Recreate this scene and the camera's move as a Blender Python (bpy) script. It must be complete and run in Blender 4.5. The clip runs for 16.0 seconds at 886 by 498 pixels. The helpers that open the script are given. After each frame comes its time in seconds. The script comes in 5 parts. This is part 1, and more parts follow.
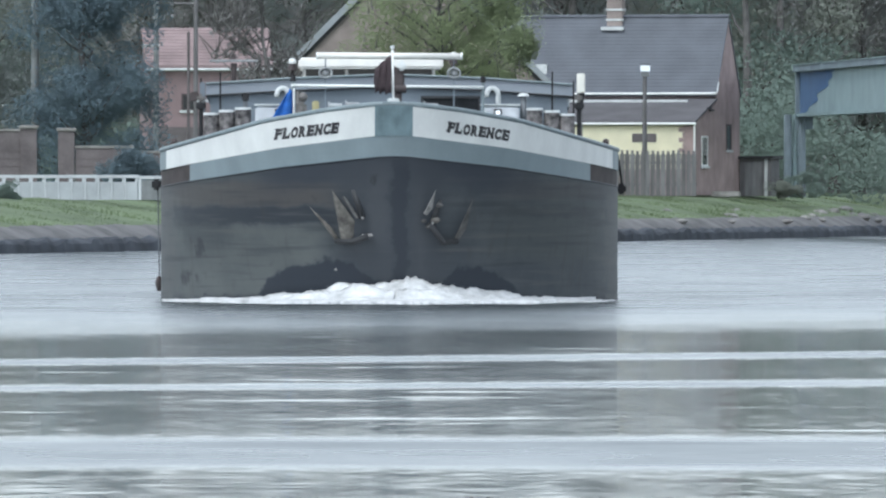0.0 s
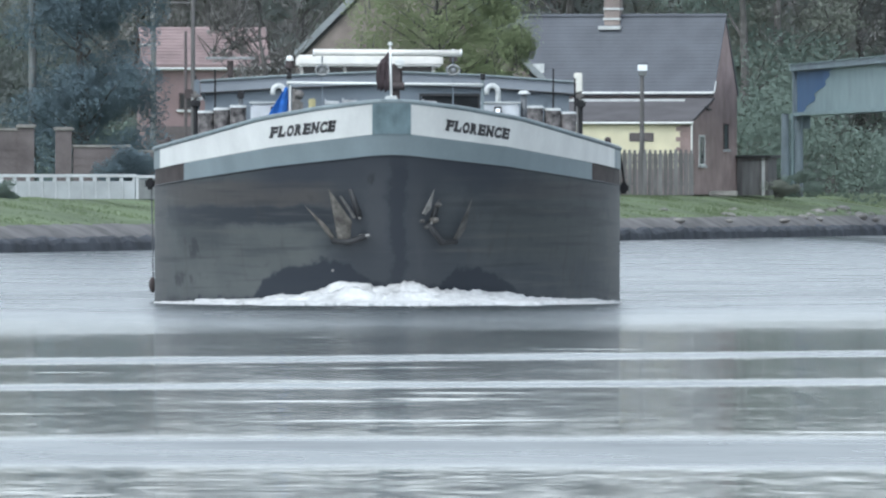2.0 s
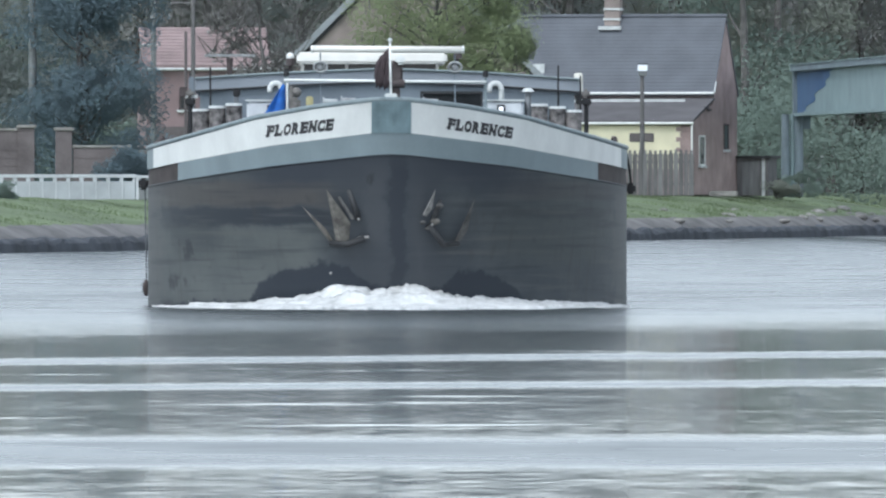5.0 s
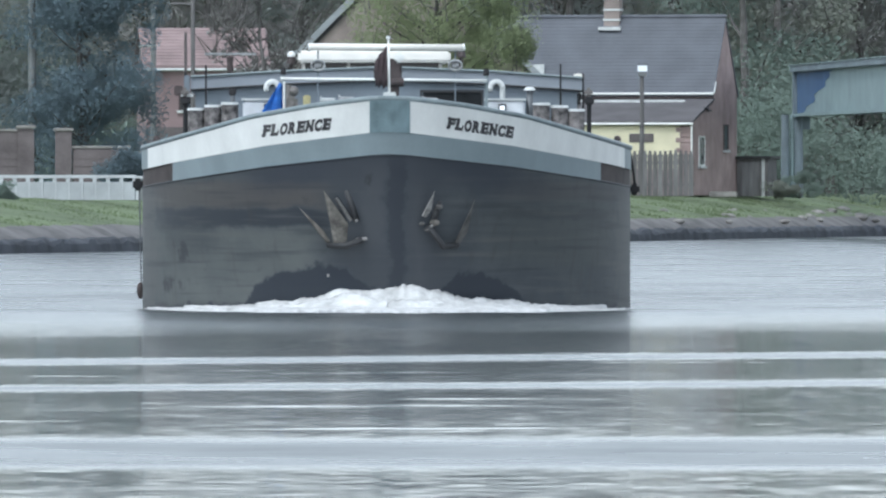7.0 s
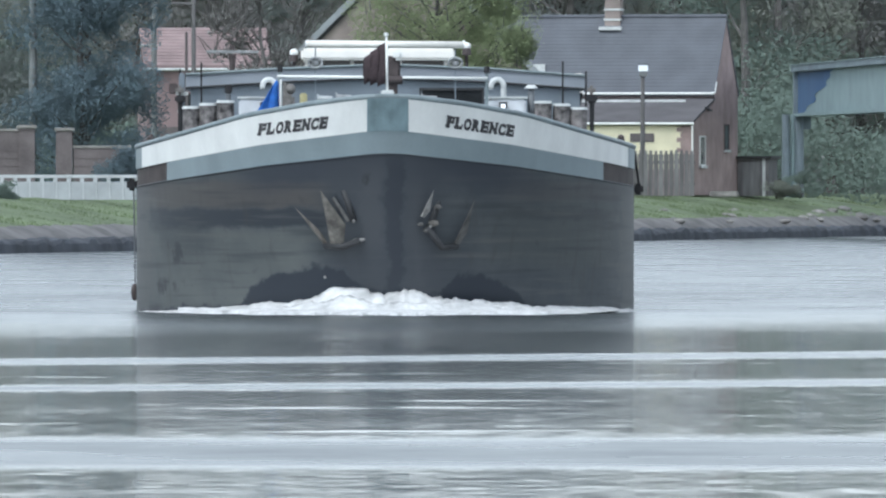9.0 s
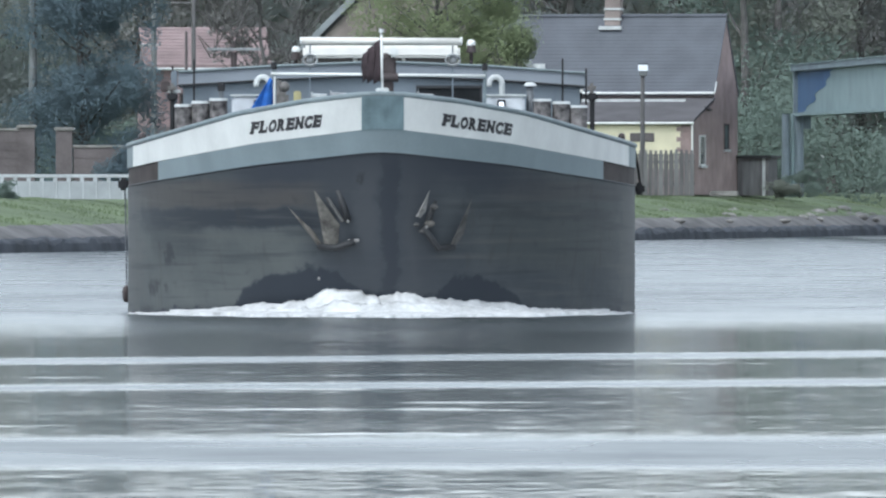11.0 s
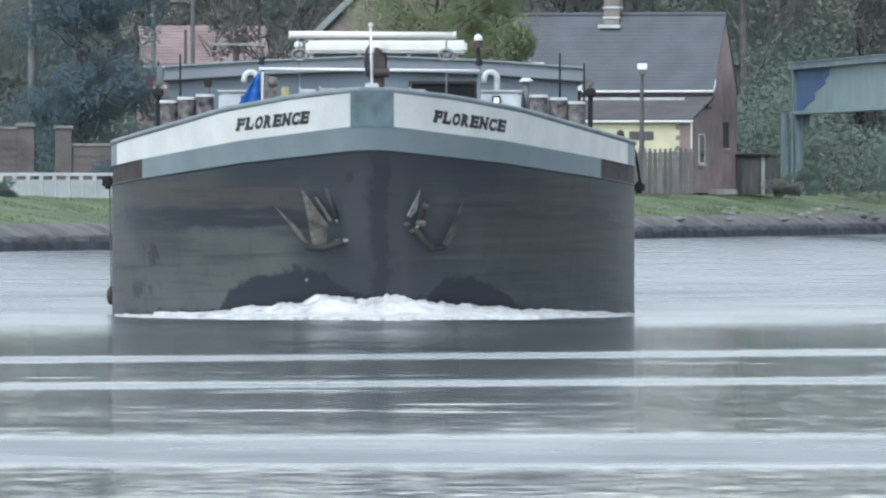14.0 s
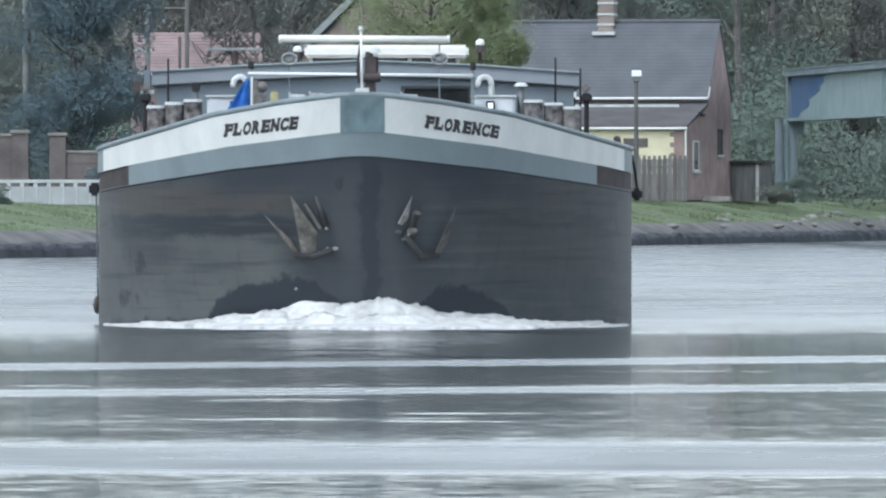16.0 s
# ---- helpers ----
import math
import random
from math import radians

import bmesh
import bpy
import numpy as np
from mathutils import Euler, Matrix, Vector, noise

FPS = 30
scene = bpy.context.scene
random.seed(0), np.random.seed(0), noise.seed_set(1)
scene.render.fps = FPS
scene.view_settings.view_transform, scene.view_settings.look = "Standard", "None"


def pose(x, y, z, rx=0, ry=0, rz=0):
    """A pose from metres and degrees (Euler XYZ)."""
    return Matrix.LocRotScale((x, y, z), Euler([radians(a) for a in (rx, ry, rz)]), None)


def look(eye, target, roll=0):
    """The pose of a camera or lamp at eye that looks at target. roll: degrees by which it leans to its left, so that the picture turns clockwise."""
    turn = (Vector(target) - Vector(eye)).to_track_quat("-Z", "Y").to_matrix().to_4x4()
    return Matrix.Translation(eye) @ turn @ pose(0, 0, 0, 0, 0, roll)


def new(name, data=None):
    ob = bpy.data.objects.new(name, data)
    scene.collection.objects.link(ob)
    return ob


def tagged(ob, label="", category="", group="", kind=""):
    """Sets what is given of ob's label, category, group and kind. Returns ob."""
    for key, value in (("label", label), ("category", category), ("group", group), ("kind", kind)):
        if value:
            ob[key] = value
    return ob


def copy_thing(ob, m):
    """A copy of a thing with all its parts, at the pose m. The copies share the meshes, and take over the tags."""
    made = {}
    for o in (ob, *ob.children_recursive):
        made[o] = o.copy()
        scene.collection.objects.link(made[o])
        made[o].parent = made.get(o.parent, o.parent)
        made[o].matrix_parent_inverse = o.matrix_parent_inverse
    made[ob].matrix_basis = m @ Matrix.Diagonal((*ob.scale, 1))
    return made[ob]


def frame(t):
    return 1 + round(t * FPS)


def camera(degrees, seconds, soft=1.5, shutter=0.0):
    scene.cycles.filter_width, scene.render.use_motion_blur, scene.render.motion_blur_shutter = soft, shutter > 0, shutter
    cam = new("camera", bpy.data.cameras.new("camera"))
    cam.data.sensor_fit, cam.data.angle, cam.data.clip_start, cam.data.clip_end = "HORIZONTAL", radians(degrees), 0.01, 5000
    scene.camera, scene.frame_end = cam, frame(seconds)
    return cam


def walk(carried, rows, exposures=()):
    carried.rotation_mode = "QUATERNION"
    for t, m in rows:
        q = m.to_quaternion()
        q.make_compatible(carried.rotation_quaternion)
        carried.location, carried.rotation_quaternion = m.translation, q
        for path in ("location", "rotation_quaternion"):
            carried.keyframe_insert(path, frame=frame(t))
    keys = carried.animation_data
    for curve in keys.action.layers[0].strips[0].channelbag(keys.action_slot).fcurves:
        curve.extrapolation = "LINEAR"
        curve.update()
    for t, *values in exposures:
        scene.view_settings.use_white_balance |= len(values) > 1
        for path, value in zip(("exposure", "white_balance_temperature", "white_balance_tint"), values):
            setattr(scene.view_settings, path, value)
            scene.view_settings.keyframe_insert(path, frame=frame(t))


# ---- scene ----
cam = camera(3.6272, 16.0, soft=2.3)
walk(cam, [
    (0.0, pose(0, 0, 2.4, 89.7358, 0, 0.0115)),
    (0.5, pose(0, 0, 2.4, 89.7305, 0, 0.0022)),
    (1.0, pose(0, 0, 2.4, 89.7292, 0, 0.0009)),
    (1.5, pose(0, 0, 2.4, 89.7318, 0, -0.0022)),
    (2.0, pose(0, 0, 2.4, 89.7327, 0, 0.0004)),
    (2.5, pose(0, 0, 2.4, 89.7327, 0, -0.0018)),
    (3.0, pose(0, 0, 2.4, 89.7344, 0, 0.0000)),
    (3.5, pose(0, 0, 2.4, 89.7336, 0, -0.0017)),
    (4.0, pose(0, 0, 2.4, 89.7327, 0, -0.0009)),
    (6.5, pose(0, 0, 2.4, 89.7362, 0, 0.0022)),
    (7.0, pose(0, 0, 2.4, 89.7362, 0, 0.0000)),
    (7.5, pose(0, 0, 2.4, 89.7362, 0, -0.0009)),
    (8.0, pose(0, 0, 2.4, 89.7375, 0, 0.0000)),
    (8.5, pose(0, 0, 2.4, 89.7349, 0, 0.0004)),
    (9.0, pose(0, 0, 2.4, 89.7353, 0, 0.0031)),
    (11.5, pose(0, 0, 2.4, 89.7332, 0, 0.0027)),
    (12.0, pose(0, 0, 2.4, 89.7349, 0, 0.0031)),
    (12.5, pose(0, 0, 2.4, 89.7349, 0, 0.0031)),
    (13.0, pose(0, 0, 2.4, 89.7340, 0, 0.0022)),
    (13.5, pose(0, 0, 2.4, 89.7296, 0, 0.0013)),
    (14.0, pose(0, 0, 2.4, 89.7269, 0, -0.0004)),
    (14.5, pose(0, 0, 2.4, 89.7287, 0, -0.0031)),
    (15.0, pose(0, 0, 2.4, 89.7327, 0, -0.0035)),
    (15.5, pose(0, 0, 2.4, 89.7362, 0, -0.0071)),
    (16.0, pose(0, 0, 2.4, 89.7553, 0, -0.0239)),
], exposures=((0.0, 1.2, 5850, 6), (16.0, 1.2, 5850, 6)))
BARGE_ROWS = [
    (0, pose(-1.065, 282.41, 0, 0, 0, 0.805)),
    (1, pose(-1.047, 279.73, 0, 0, 0, 0.792)),
    (2, pose(-1.034, 277.06, 0, 0, 0, 0.778)),
    (3, pose(-1.024, 274.40, 0, 0, 0, 0.762)),
    (4, pose(-1.016, 271.76, 0, 0, 0, 0.739)),
    (5, pose(-1.011, 269.13, 0, 0, 0, 0.711)),
    (6, pose(-1.010, 266.51, 0, 0, 0, 0.674)),
    (7, pose(-1.015, 263.90, 0, 0, 0, 0.628)),
    (8, pose(-1.026, 261.31, 0, 0, 0, 0.573)),
    (9, pose(-1.046, 258.72, 0, 0, 0, 0.509)),
    (10, pose(-1.076, 256.15, 0, 0, 0, 0.437)),
    (11, pose(-1.113, 253.60, 0, 0, 0, 0.358)),
    (12, pose(-1.157, 251.05, 0, 0, 0, 0.272)),
    (13, pose(-1.205, 248.52, 0, 0, 0, 0.183)),
    (14, pose(-1.248, 246.00, 0, 0, 0, 0.092)),
    (15, pose(-1.280, 243.49, 0, 0, 0, 0.002)),
    (16, pose(-1.289, 240.99, 0, 0, 0, -0.084)),
]

# ---- sky and light: a dull, overcast day ----
world = bpy.data.worlds.new("overcast")
scene.world = world
world.use_nodes = True
wn = world.node_tree.nodes
sky = wn.new("ShaderNodeTexSky")
sky.sky_type, sky.sun_disc = "NISHITA", False
sky.sun_elevation, sky.sun_rotation = radians(55), radians(213)
sky.air_density, sky.dust_density, sky.ozone_density = 1.0, 1.5, 1.5
hs = wn.new("ShaderNodeHueSaturation")
hs.inputs["Saturation"].default_value = 0.24
world.node_tree.links.new(sky.outputs[0], hs.inputs["Color"])
world.node_tree.links.new(hs.outputs[0], wn["Background"].inputs[0])
wn["Background"].inputs[1].default_value = 0.125
sun = new("sun", bpy.data.lights.new("sun", "SUN"))
sun.data.energy, sun.data.angle, sun.data.color = 0.55, radians(20), (1, 0.96, 0.9)
sun.matrix_world = look((0, 0, 0), (0.36, 0.55, -0.9))


# ---- materials ----
def mat(name, color, rough=0.7, metal=0.0, vary=0.25, scale=3.0, bump=0.2, fine=30.0, dark=None, spec=0.4, stretch=(1, 1, 1)):
    """A painted, stained surface: two scales of noise in colour and relief."""
    m = bpy.data.materials.new(name)
    m.use_nodes = True
    n, l = m.node_tree.nodes, m.node_tree.links
    b = n["Principled BSDF"]
    co = n.new("ShaderNodeTexCoord")
    mp = n.new("ShaderNodeMapping")
    mp.inputs["Scale"].default_value = stretch
    l.new(co.outputs["Object"], mp.inputs[0])
    big, small = n.new("ShaderNodeTexNoise"), n.new("ShaderNodeTexNoise")
    big.inputs["Scale"].default_value, small.inputs["Scale"].default_value = scale, fine
    big.inputs["Detail"].default_value = 6
    small.inputs["Detail"].default_value = 3
    l.new(mp.outputs[0], big.inputs[0])
    l.new(mp.outputs[0], small.inputs[0])
    dk = dark or tuple(c * (1 - vary) for c in color)
    lt = tuple(min(1, c * (1 + vary * 0.6)) for c in color)
    r = n.new("ShaderNodeValToRGB")
    r.color_ramp.elements[0].position, r.color_ramp.elements[0].color = 0.3, (*dk, 1)
    r.color_ramp.elements[1].position, r.color_ramp.elements[1].color = 0.7, (*lt, 1)
    mx = n.new("ShaderNodeMath")
    mx.operation = "MULTIPLY_ADD"
    mx.inputs[1].default_value, mx.inputs[2].default_value = 0.25, -0.125
    l.new(small.outputs[0], mx.inputs[0])
    ad = n.new("ShaderNodeMath")
    l.new(big.outputs[0], ad.inputs[0])
    l.new(mx.outputs[0], ad.inputs[1])
    l.new(ad.outputs[0], r.inputs[0])
    l.new(r.outputs[0], b.inputs["Base Color"])
    bp = n.new("ShaderNodeBump")
    bp.inputs["Strength"].default_value, bp.inputs["Distance"].default_value = bump, 0.02
    l.new(ad.outputs[0], bp.inputs["Height"])
    l.new(bp.outputs[0], b.inputs["Normal"])
    b.inputs["Roughness"].default_value, b.inputs["Metallic"].default_value = rough, metal
    b.inputs["Specular IOR Level"].default_value = spec
    return m


M_WHITE = mat("white_paint", (0.77, 0.78, 0.75), 0.5, vary=0.1, scale=1.4, fine=14, stretch=(1, 1, 0.5))
M_WHITEDULL = mat("dull_white_concrete", (0.5, 0.52, 0.53), 0.8, vary=0.15, scale=1.0)
M_FENCEPANEL = mat("fence_panel_concrete", (0.4, 0.42, 0.43), 0.85, vary=0.2, scale=1.0)
M_STEM = mat("worn_stem_paint", (0.19, 0.26, 0.28), 0.5, vary=0.4, scale=2.2, fine=9)
M_PALE = mat("pale_grey_paint", (0.55, 0.57, 0.56), 0.6, vary=0.2, scale=3)
M_GREY = mat("blue_grey_paint", (0.235, 0.285, 0.3), 0.5, vary=0.14, scale=1.2, stretch=(1, 1, 0.5))
M_RAIL = mat("grey_rail_paint", (0.2, 0.24, 0.25), 0.5, vary=0.2)
M_DARK = mat("dark_hull_paint", (0.035, 0.036, 0.038), 0.6, vary=0.35, scale=0.8)
M_RUST = mat("rust_brown_plate", (0.07, 0.058, 0.055), 0.75, vary=0.35, scale=2)
M_COAM = mat("steel_blue_paint", (0.175, 0.205, 0.235), 0.5, vary=0.15, scale=0.8)
M_HATCH = mat("hatch_blue_paint", (0.25, 0.275, 0.305), 0.5, vary=0.12, scale=0.7)
M_DECK = mat("deck_paint", (0.1, 0.13, 0.14), 0.7)
M_DECKGEAR = mat("deck_gear", (0.17, 0.16, 0.15), 0.7, vary=0.4, scale=8)
M_BROWN = mat("rusty_brown", (0.07, 0.057, 0.056), 0.8, vary=0.35, scale=7)
M_BOLLARD = mat("rusty_bollard", (0.19, 0.175, 0.17), 0.8, vary=0.6, scale=7, dark=(0.022, 0.021, 0.022))
M_BLACK = mat("black_rubber", (0.02, 0.02, 0.022), 0.7)
M_BLACKGLOSS = mat("dark_board", (0.016, 0.018, 0.02), 0.9, vary=0.4, scale=3)
M_BLUE = mat("blue_cloth", (0.03, 0.13, 0.45), 0.8, vary=0.3, scale=6)
M_FLAG = mat("maroon_cloth", (0.045, 0.032, 0.035), 0.9, vary=0.4, scale=7)
M_CREAM = mat("cream_paint", (0.76, 0.74, 0.68), 0.5, vary=0.08)
M_FLOOD = mat("dull_lamp_glass", (0.3, 0.31, 0.31), 0.3, vary=0.3, scale=9)
M_LOCKER = mat("locker_paint", (0.58, 0.6, 0.62), 0.6, vary=0.15, scale=3)
M_STEEL = mat("galvanised_steel", (0.4, 0.42, 0.42), 0.5, 0.5, scale=6)
M_STEELDARK = mat("grey_steel", (0.14, 0.15, 0.16), 0.5, 0.3)
M_YELLOWGEAR = mat("faded_yellow_paint", (0.42, 0.38, 0.2), 0.7, vary=0.3, scale=8)
M_ANCHOR = mat("weathered_anchor_iron", (0.17, 0.16, 0.14), 0.75, vary=0.55, scale=5, dark=(0.06, 0.055, 0.05))
M_ANCHORDARK = mat("dull_anchor_iron", (0.1, 0.098, 0.094), 0.75, vary=0.5, scale=5)
# paler tone for the shackles, hull eyes and one fluke
M_IRONPALE = mat("pale_iron", (0.25, 0.245, 0.235), 0.7, vary=0.45, scale=6)
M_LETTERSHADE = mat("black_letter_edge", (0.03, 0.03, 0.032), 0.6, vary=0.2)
M_LETTER = mat("dark_lettering", (0.058, 0.057, 0.06), 0.6, vary=0.2)
M_GRASS = mat("grass", (0.135, 0.175, 0.095), 0.95, vary=0.35, scale=0.25, fine=4, bump=0.5)
M_TUFT = mat("grass_blades", (0.14, 0.18, 0.095), 0.9, vary=0.3, scale=0.3, fine=3)
M_STONE = mat("quay_stone", (0.065, 0.072, 0.085), 0.95, vary=0.5, scale=0.6, bump=0.8)
M_RUBBLE = mat("worn_rubble", (0.155, 0.15, 0.148), 0.95, vary=0.4, scale=0.8, bump=0.8, fine=5)
M_PALE_STONE = mat("pale_stone", (0.26, 0.25, 0.235), 0.9, vary=0.4, scale=1.5)
M_CONCRETE = mat("concrete", (0.2, 0.21, 0.21), 0.9, vary=0.2)
M_BRICK = mat("brick_red", (0.36, 0.275, 0.26), 0.9, vary=0.25, scale=1.0, fine=14)
M_BRICKDARK = mat("brick_weathered", (0.145, 0.125, 0.125), 0.9, vary=0.35, scale=0.8, fine=12)
M_BRICKRED = mat("brick_bright", (0.25, 0.185, 0.185), 0.9, vary=0.2, scale=0.8, fine=12)
M_BRICKPALE = mat("brick_pale", (0.26, 0.22, 0.2), 0.9, vary=0.25, scale=1.2, fine=12)
M_REDTILE = mat("red_tile", (0.265, 0.2, 0.195), 0.8, vary=0.3, scale=0.7)
M_SLATE = mat("roof_slate", (0.098, 0.106, 0.122), 0.65, vary=0.16, scale=0.8, fine=9)
M_TILE = mat("lean_to_tile", (0.105, 0.1, 0.104), 0.8, vary=0.2, scale=1.0)
M_PALEROOF = mat("pale_roof_edge", (0.28, 0.3, 0.31), 0.7, vary=0.15)
M_YELLOW = mat("yellow_render", (0.72, 0.67, 0.48), 0.8, vary=0.12, scale=0.8)
M_PLANK = mat("grey_planks", (0.15, 0.145, 0.145), 0.85, vary=0.3, scale=1.5, stretch=(3, 3, 0.5))
M_PLANKPALE = mat("pale_planks", (0.19, 0.19, 0.188), 0.85, vary=0.3, scale=1.5, stretch=(3, 3, 0.5))
M_BROWNGREY = mat("brown_grey_render", (0.13, 0.115, 0.115), 0.85, vary=0.2)
M_TEAL = mat("faded_teal_paint", (0.23, 0.3, 0.31), 0.6, vary=0.15, scale=0.6)
M_SLATEBLUE = mat("dull_blue_paint", (0.17, 0.21, 0.235), 0.6, vary=0.25, scale=0.7)
M_BLUEPAINT = mat("strong_blue_paint", (0.055, 0.115, 0.23), 0.6, vary=0.2, scale=0.6)
M_BARK = mat("bark", (0.12, 0.115, 0.11), 0.95, vary=0.3)
M_FOAM = mat("foam", (0.6, 0.605, 0.6), 0.9, vary=0.34, scale=2.6, bump=0.5, fine=16)


def leaf_mat(name, color, vary):
    """Leaves, each of its own shade."""
    m = bpy.data.materials.new(name)
    m.use_nodes = True
    n, l = m.node_tree.nodes, m.node_tree.links
    b = n["Principled BSDF"]
    geo, co, t = n.new("ShaderNodeNewGeometry"), n.new("ShaderNodeTexCoord"), n.new("ShaderNodeTexNoise")
    t.inputs["Scale"].default_value = 0.5
    l.new(co.outputs["Object"], t.inputs[0])
    ad = n.new("ShaderNodeMath")
    ad.operation = "MULTIPLY_ADD"
    ad.inputs[1].default_value = 0.5
    l.new(geo.outputs["Random Per Island"], ad.inputs[0])
    half = n.new("ShaderNodeMath")
    half.operation = "MULTIPLY"
    half.inputs[1].default_value = 0.5
    l.new(t.outputs[0], half.inputs[0])
    l.new(half.outputs[0], ad.inputs[2])
    r = n.new("ShaderNodeValToRGB")
    r.color_ramp.elements[0].position, r.color_ramp.elements[0].color = 0.2, (*[c * (1 - vary) for c in color], 1)
    r.color_ramp.elements[1].position, r.color_ramp.elements[1].color = 0.8, (*[c * (1 + vary) for c in color], 1)
    l.new(ad.outputs[0], r.inputs[0])
    l.new(r.outputs[0], b.inputs["Base Color"])
    b.inputs["Roughness"].default_value = 0.9
    b.inputs["Specular IOR Level"].default_value = 0.05
    # shading normals bent up and towards -Y to even out light on each spray
    spray, off, lean, unit = n.new("ShaderNodeTexNoise"), n.new("ShaderNodeVectorMath"), n.new("ShaderNodeVectorMath"), n.new("ShaderNodeVectorMath")
    spray.inputs["Scale"].default_value, spray.inputs["Detail"].default_value = 0.8, 3
    l.new(co.outputs["Object"], spray.inputs[0])
    off.operation, lean.operation, unit.operation = "SUBTRACT", "MULTIPLY_ADD", "NORMALIZE"
    off.inputs[1].default_value = (0.5, 0.5, 0.5)
    l.new(spray.outputs["Color"], off.inputs[0])
    l.new(off.outputs[0], lean.inputs[0])
    lean.inputs[1].default_value, lean.inputs[2].default_value = (1.7, 1.7, 1.7), (0, -0.7, 0.8)
    l.new(lean.outputs[0], unit.inputs[0])
    l.new(unit.outputs[0], b.inputs["Normal"])
    tr, mx = n.new("ShaderNodeBsdfTranslucent"), n.new("ShaderNodeMixShader")
    l.new(r.outputs[0], tr.inputs[0])
    l.new(unit.outputs[0], tr.inputs["Normal"])
    mx.inputs[0].default_value = 0.5
    l.new(b.outputs[0], mx.inputs[1])
    l.new(tr.outputs[0], mx.inputs[2])
    l.new(mx.outputs[0], n["Material Output"].inputs[0])
    return m


# leaf colours lifted and greyed: the haze of distance is put into them
M_LEAFDARK = leaf_mat("evergreen_leaf", (0.2, 0.265, 0.3), 0.15)
M_LEAFSPRING = leaf_mat("spring_leaf", (0.34, 0.4, 0.23), 0.15)
M_LEAFGREEN = leaf_mat("green_leaf", (0.255, 0.32, 0.28), 0.12)
M_LEAFGREY = leaf_mat("grey_green_leaf", (0.31, 0.34, 0.325), 0.12)
M_LEAFOLIVE = leaf_mat("olive_leaf", (0.3, 0.325, 0.28), 0.12)
M_LEAFBROWN = leaf_mat("brown_bud", (0.32, 0.315, 0.305), 0.12)


def glow_mat(name, color, strength):
    m = bpy.data.materials.new(name)
    m.use_nodes = True
    b = m.node_tree.nodes["Principled BSDF"]
    b.inputs["Base Color"].default_value = (*color, 1)
    b.inputs["Emission Color"].default_value = (*color, 1)
    b.inputs["Emission Strength"].default_value = strength
    return m


M_LAMP = glow_mat("lit_lamp", (0.9, 0.92, 0.95), 0.35)
M_LANTERN = glow_mat("lit_lantern", (0.8, 0.84, 0.88), 0.12)


def glass_mat():
    m = bpy.data.materials.new("dark_window_glass")
    m.use_nodes = True
    b = m.node_tree.nodes["Principled BSDF"]
    b.inputs["Base Color"].default_value = (0.02, 0.022, 0.025, 1)
    b.inputs["Roughness"].default_value = 0.05
    return m


M_GLASS = glass_mat()


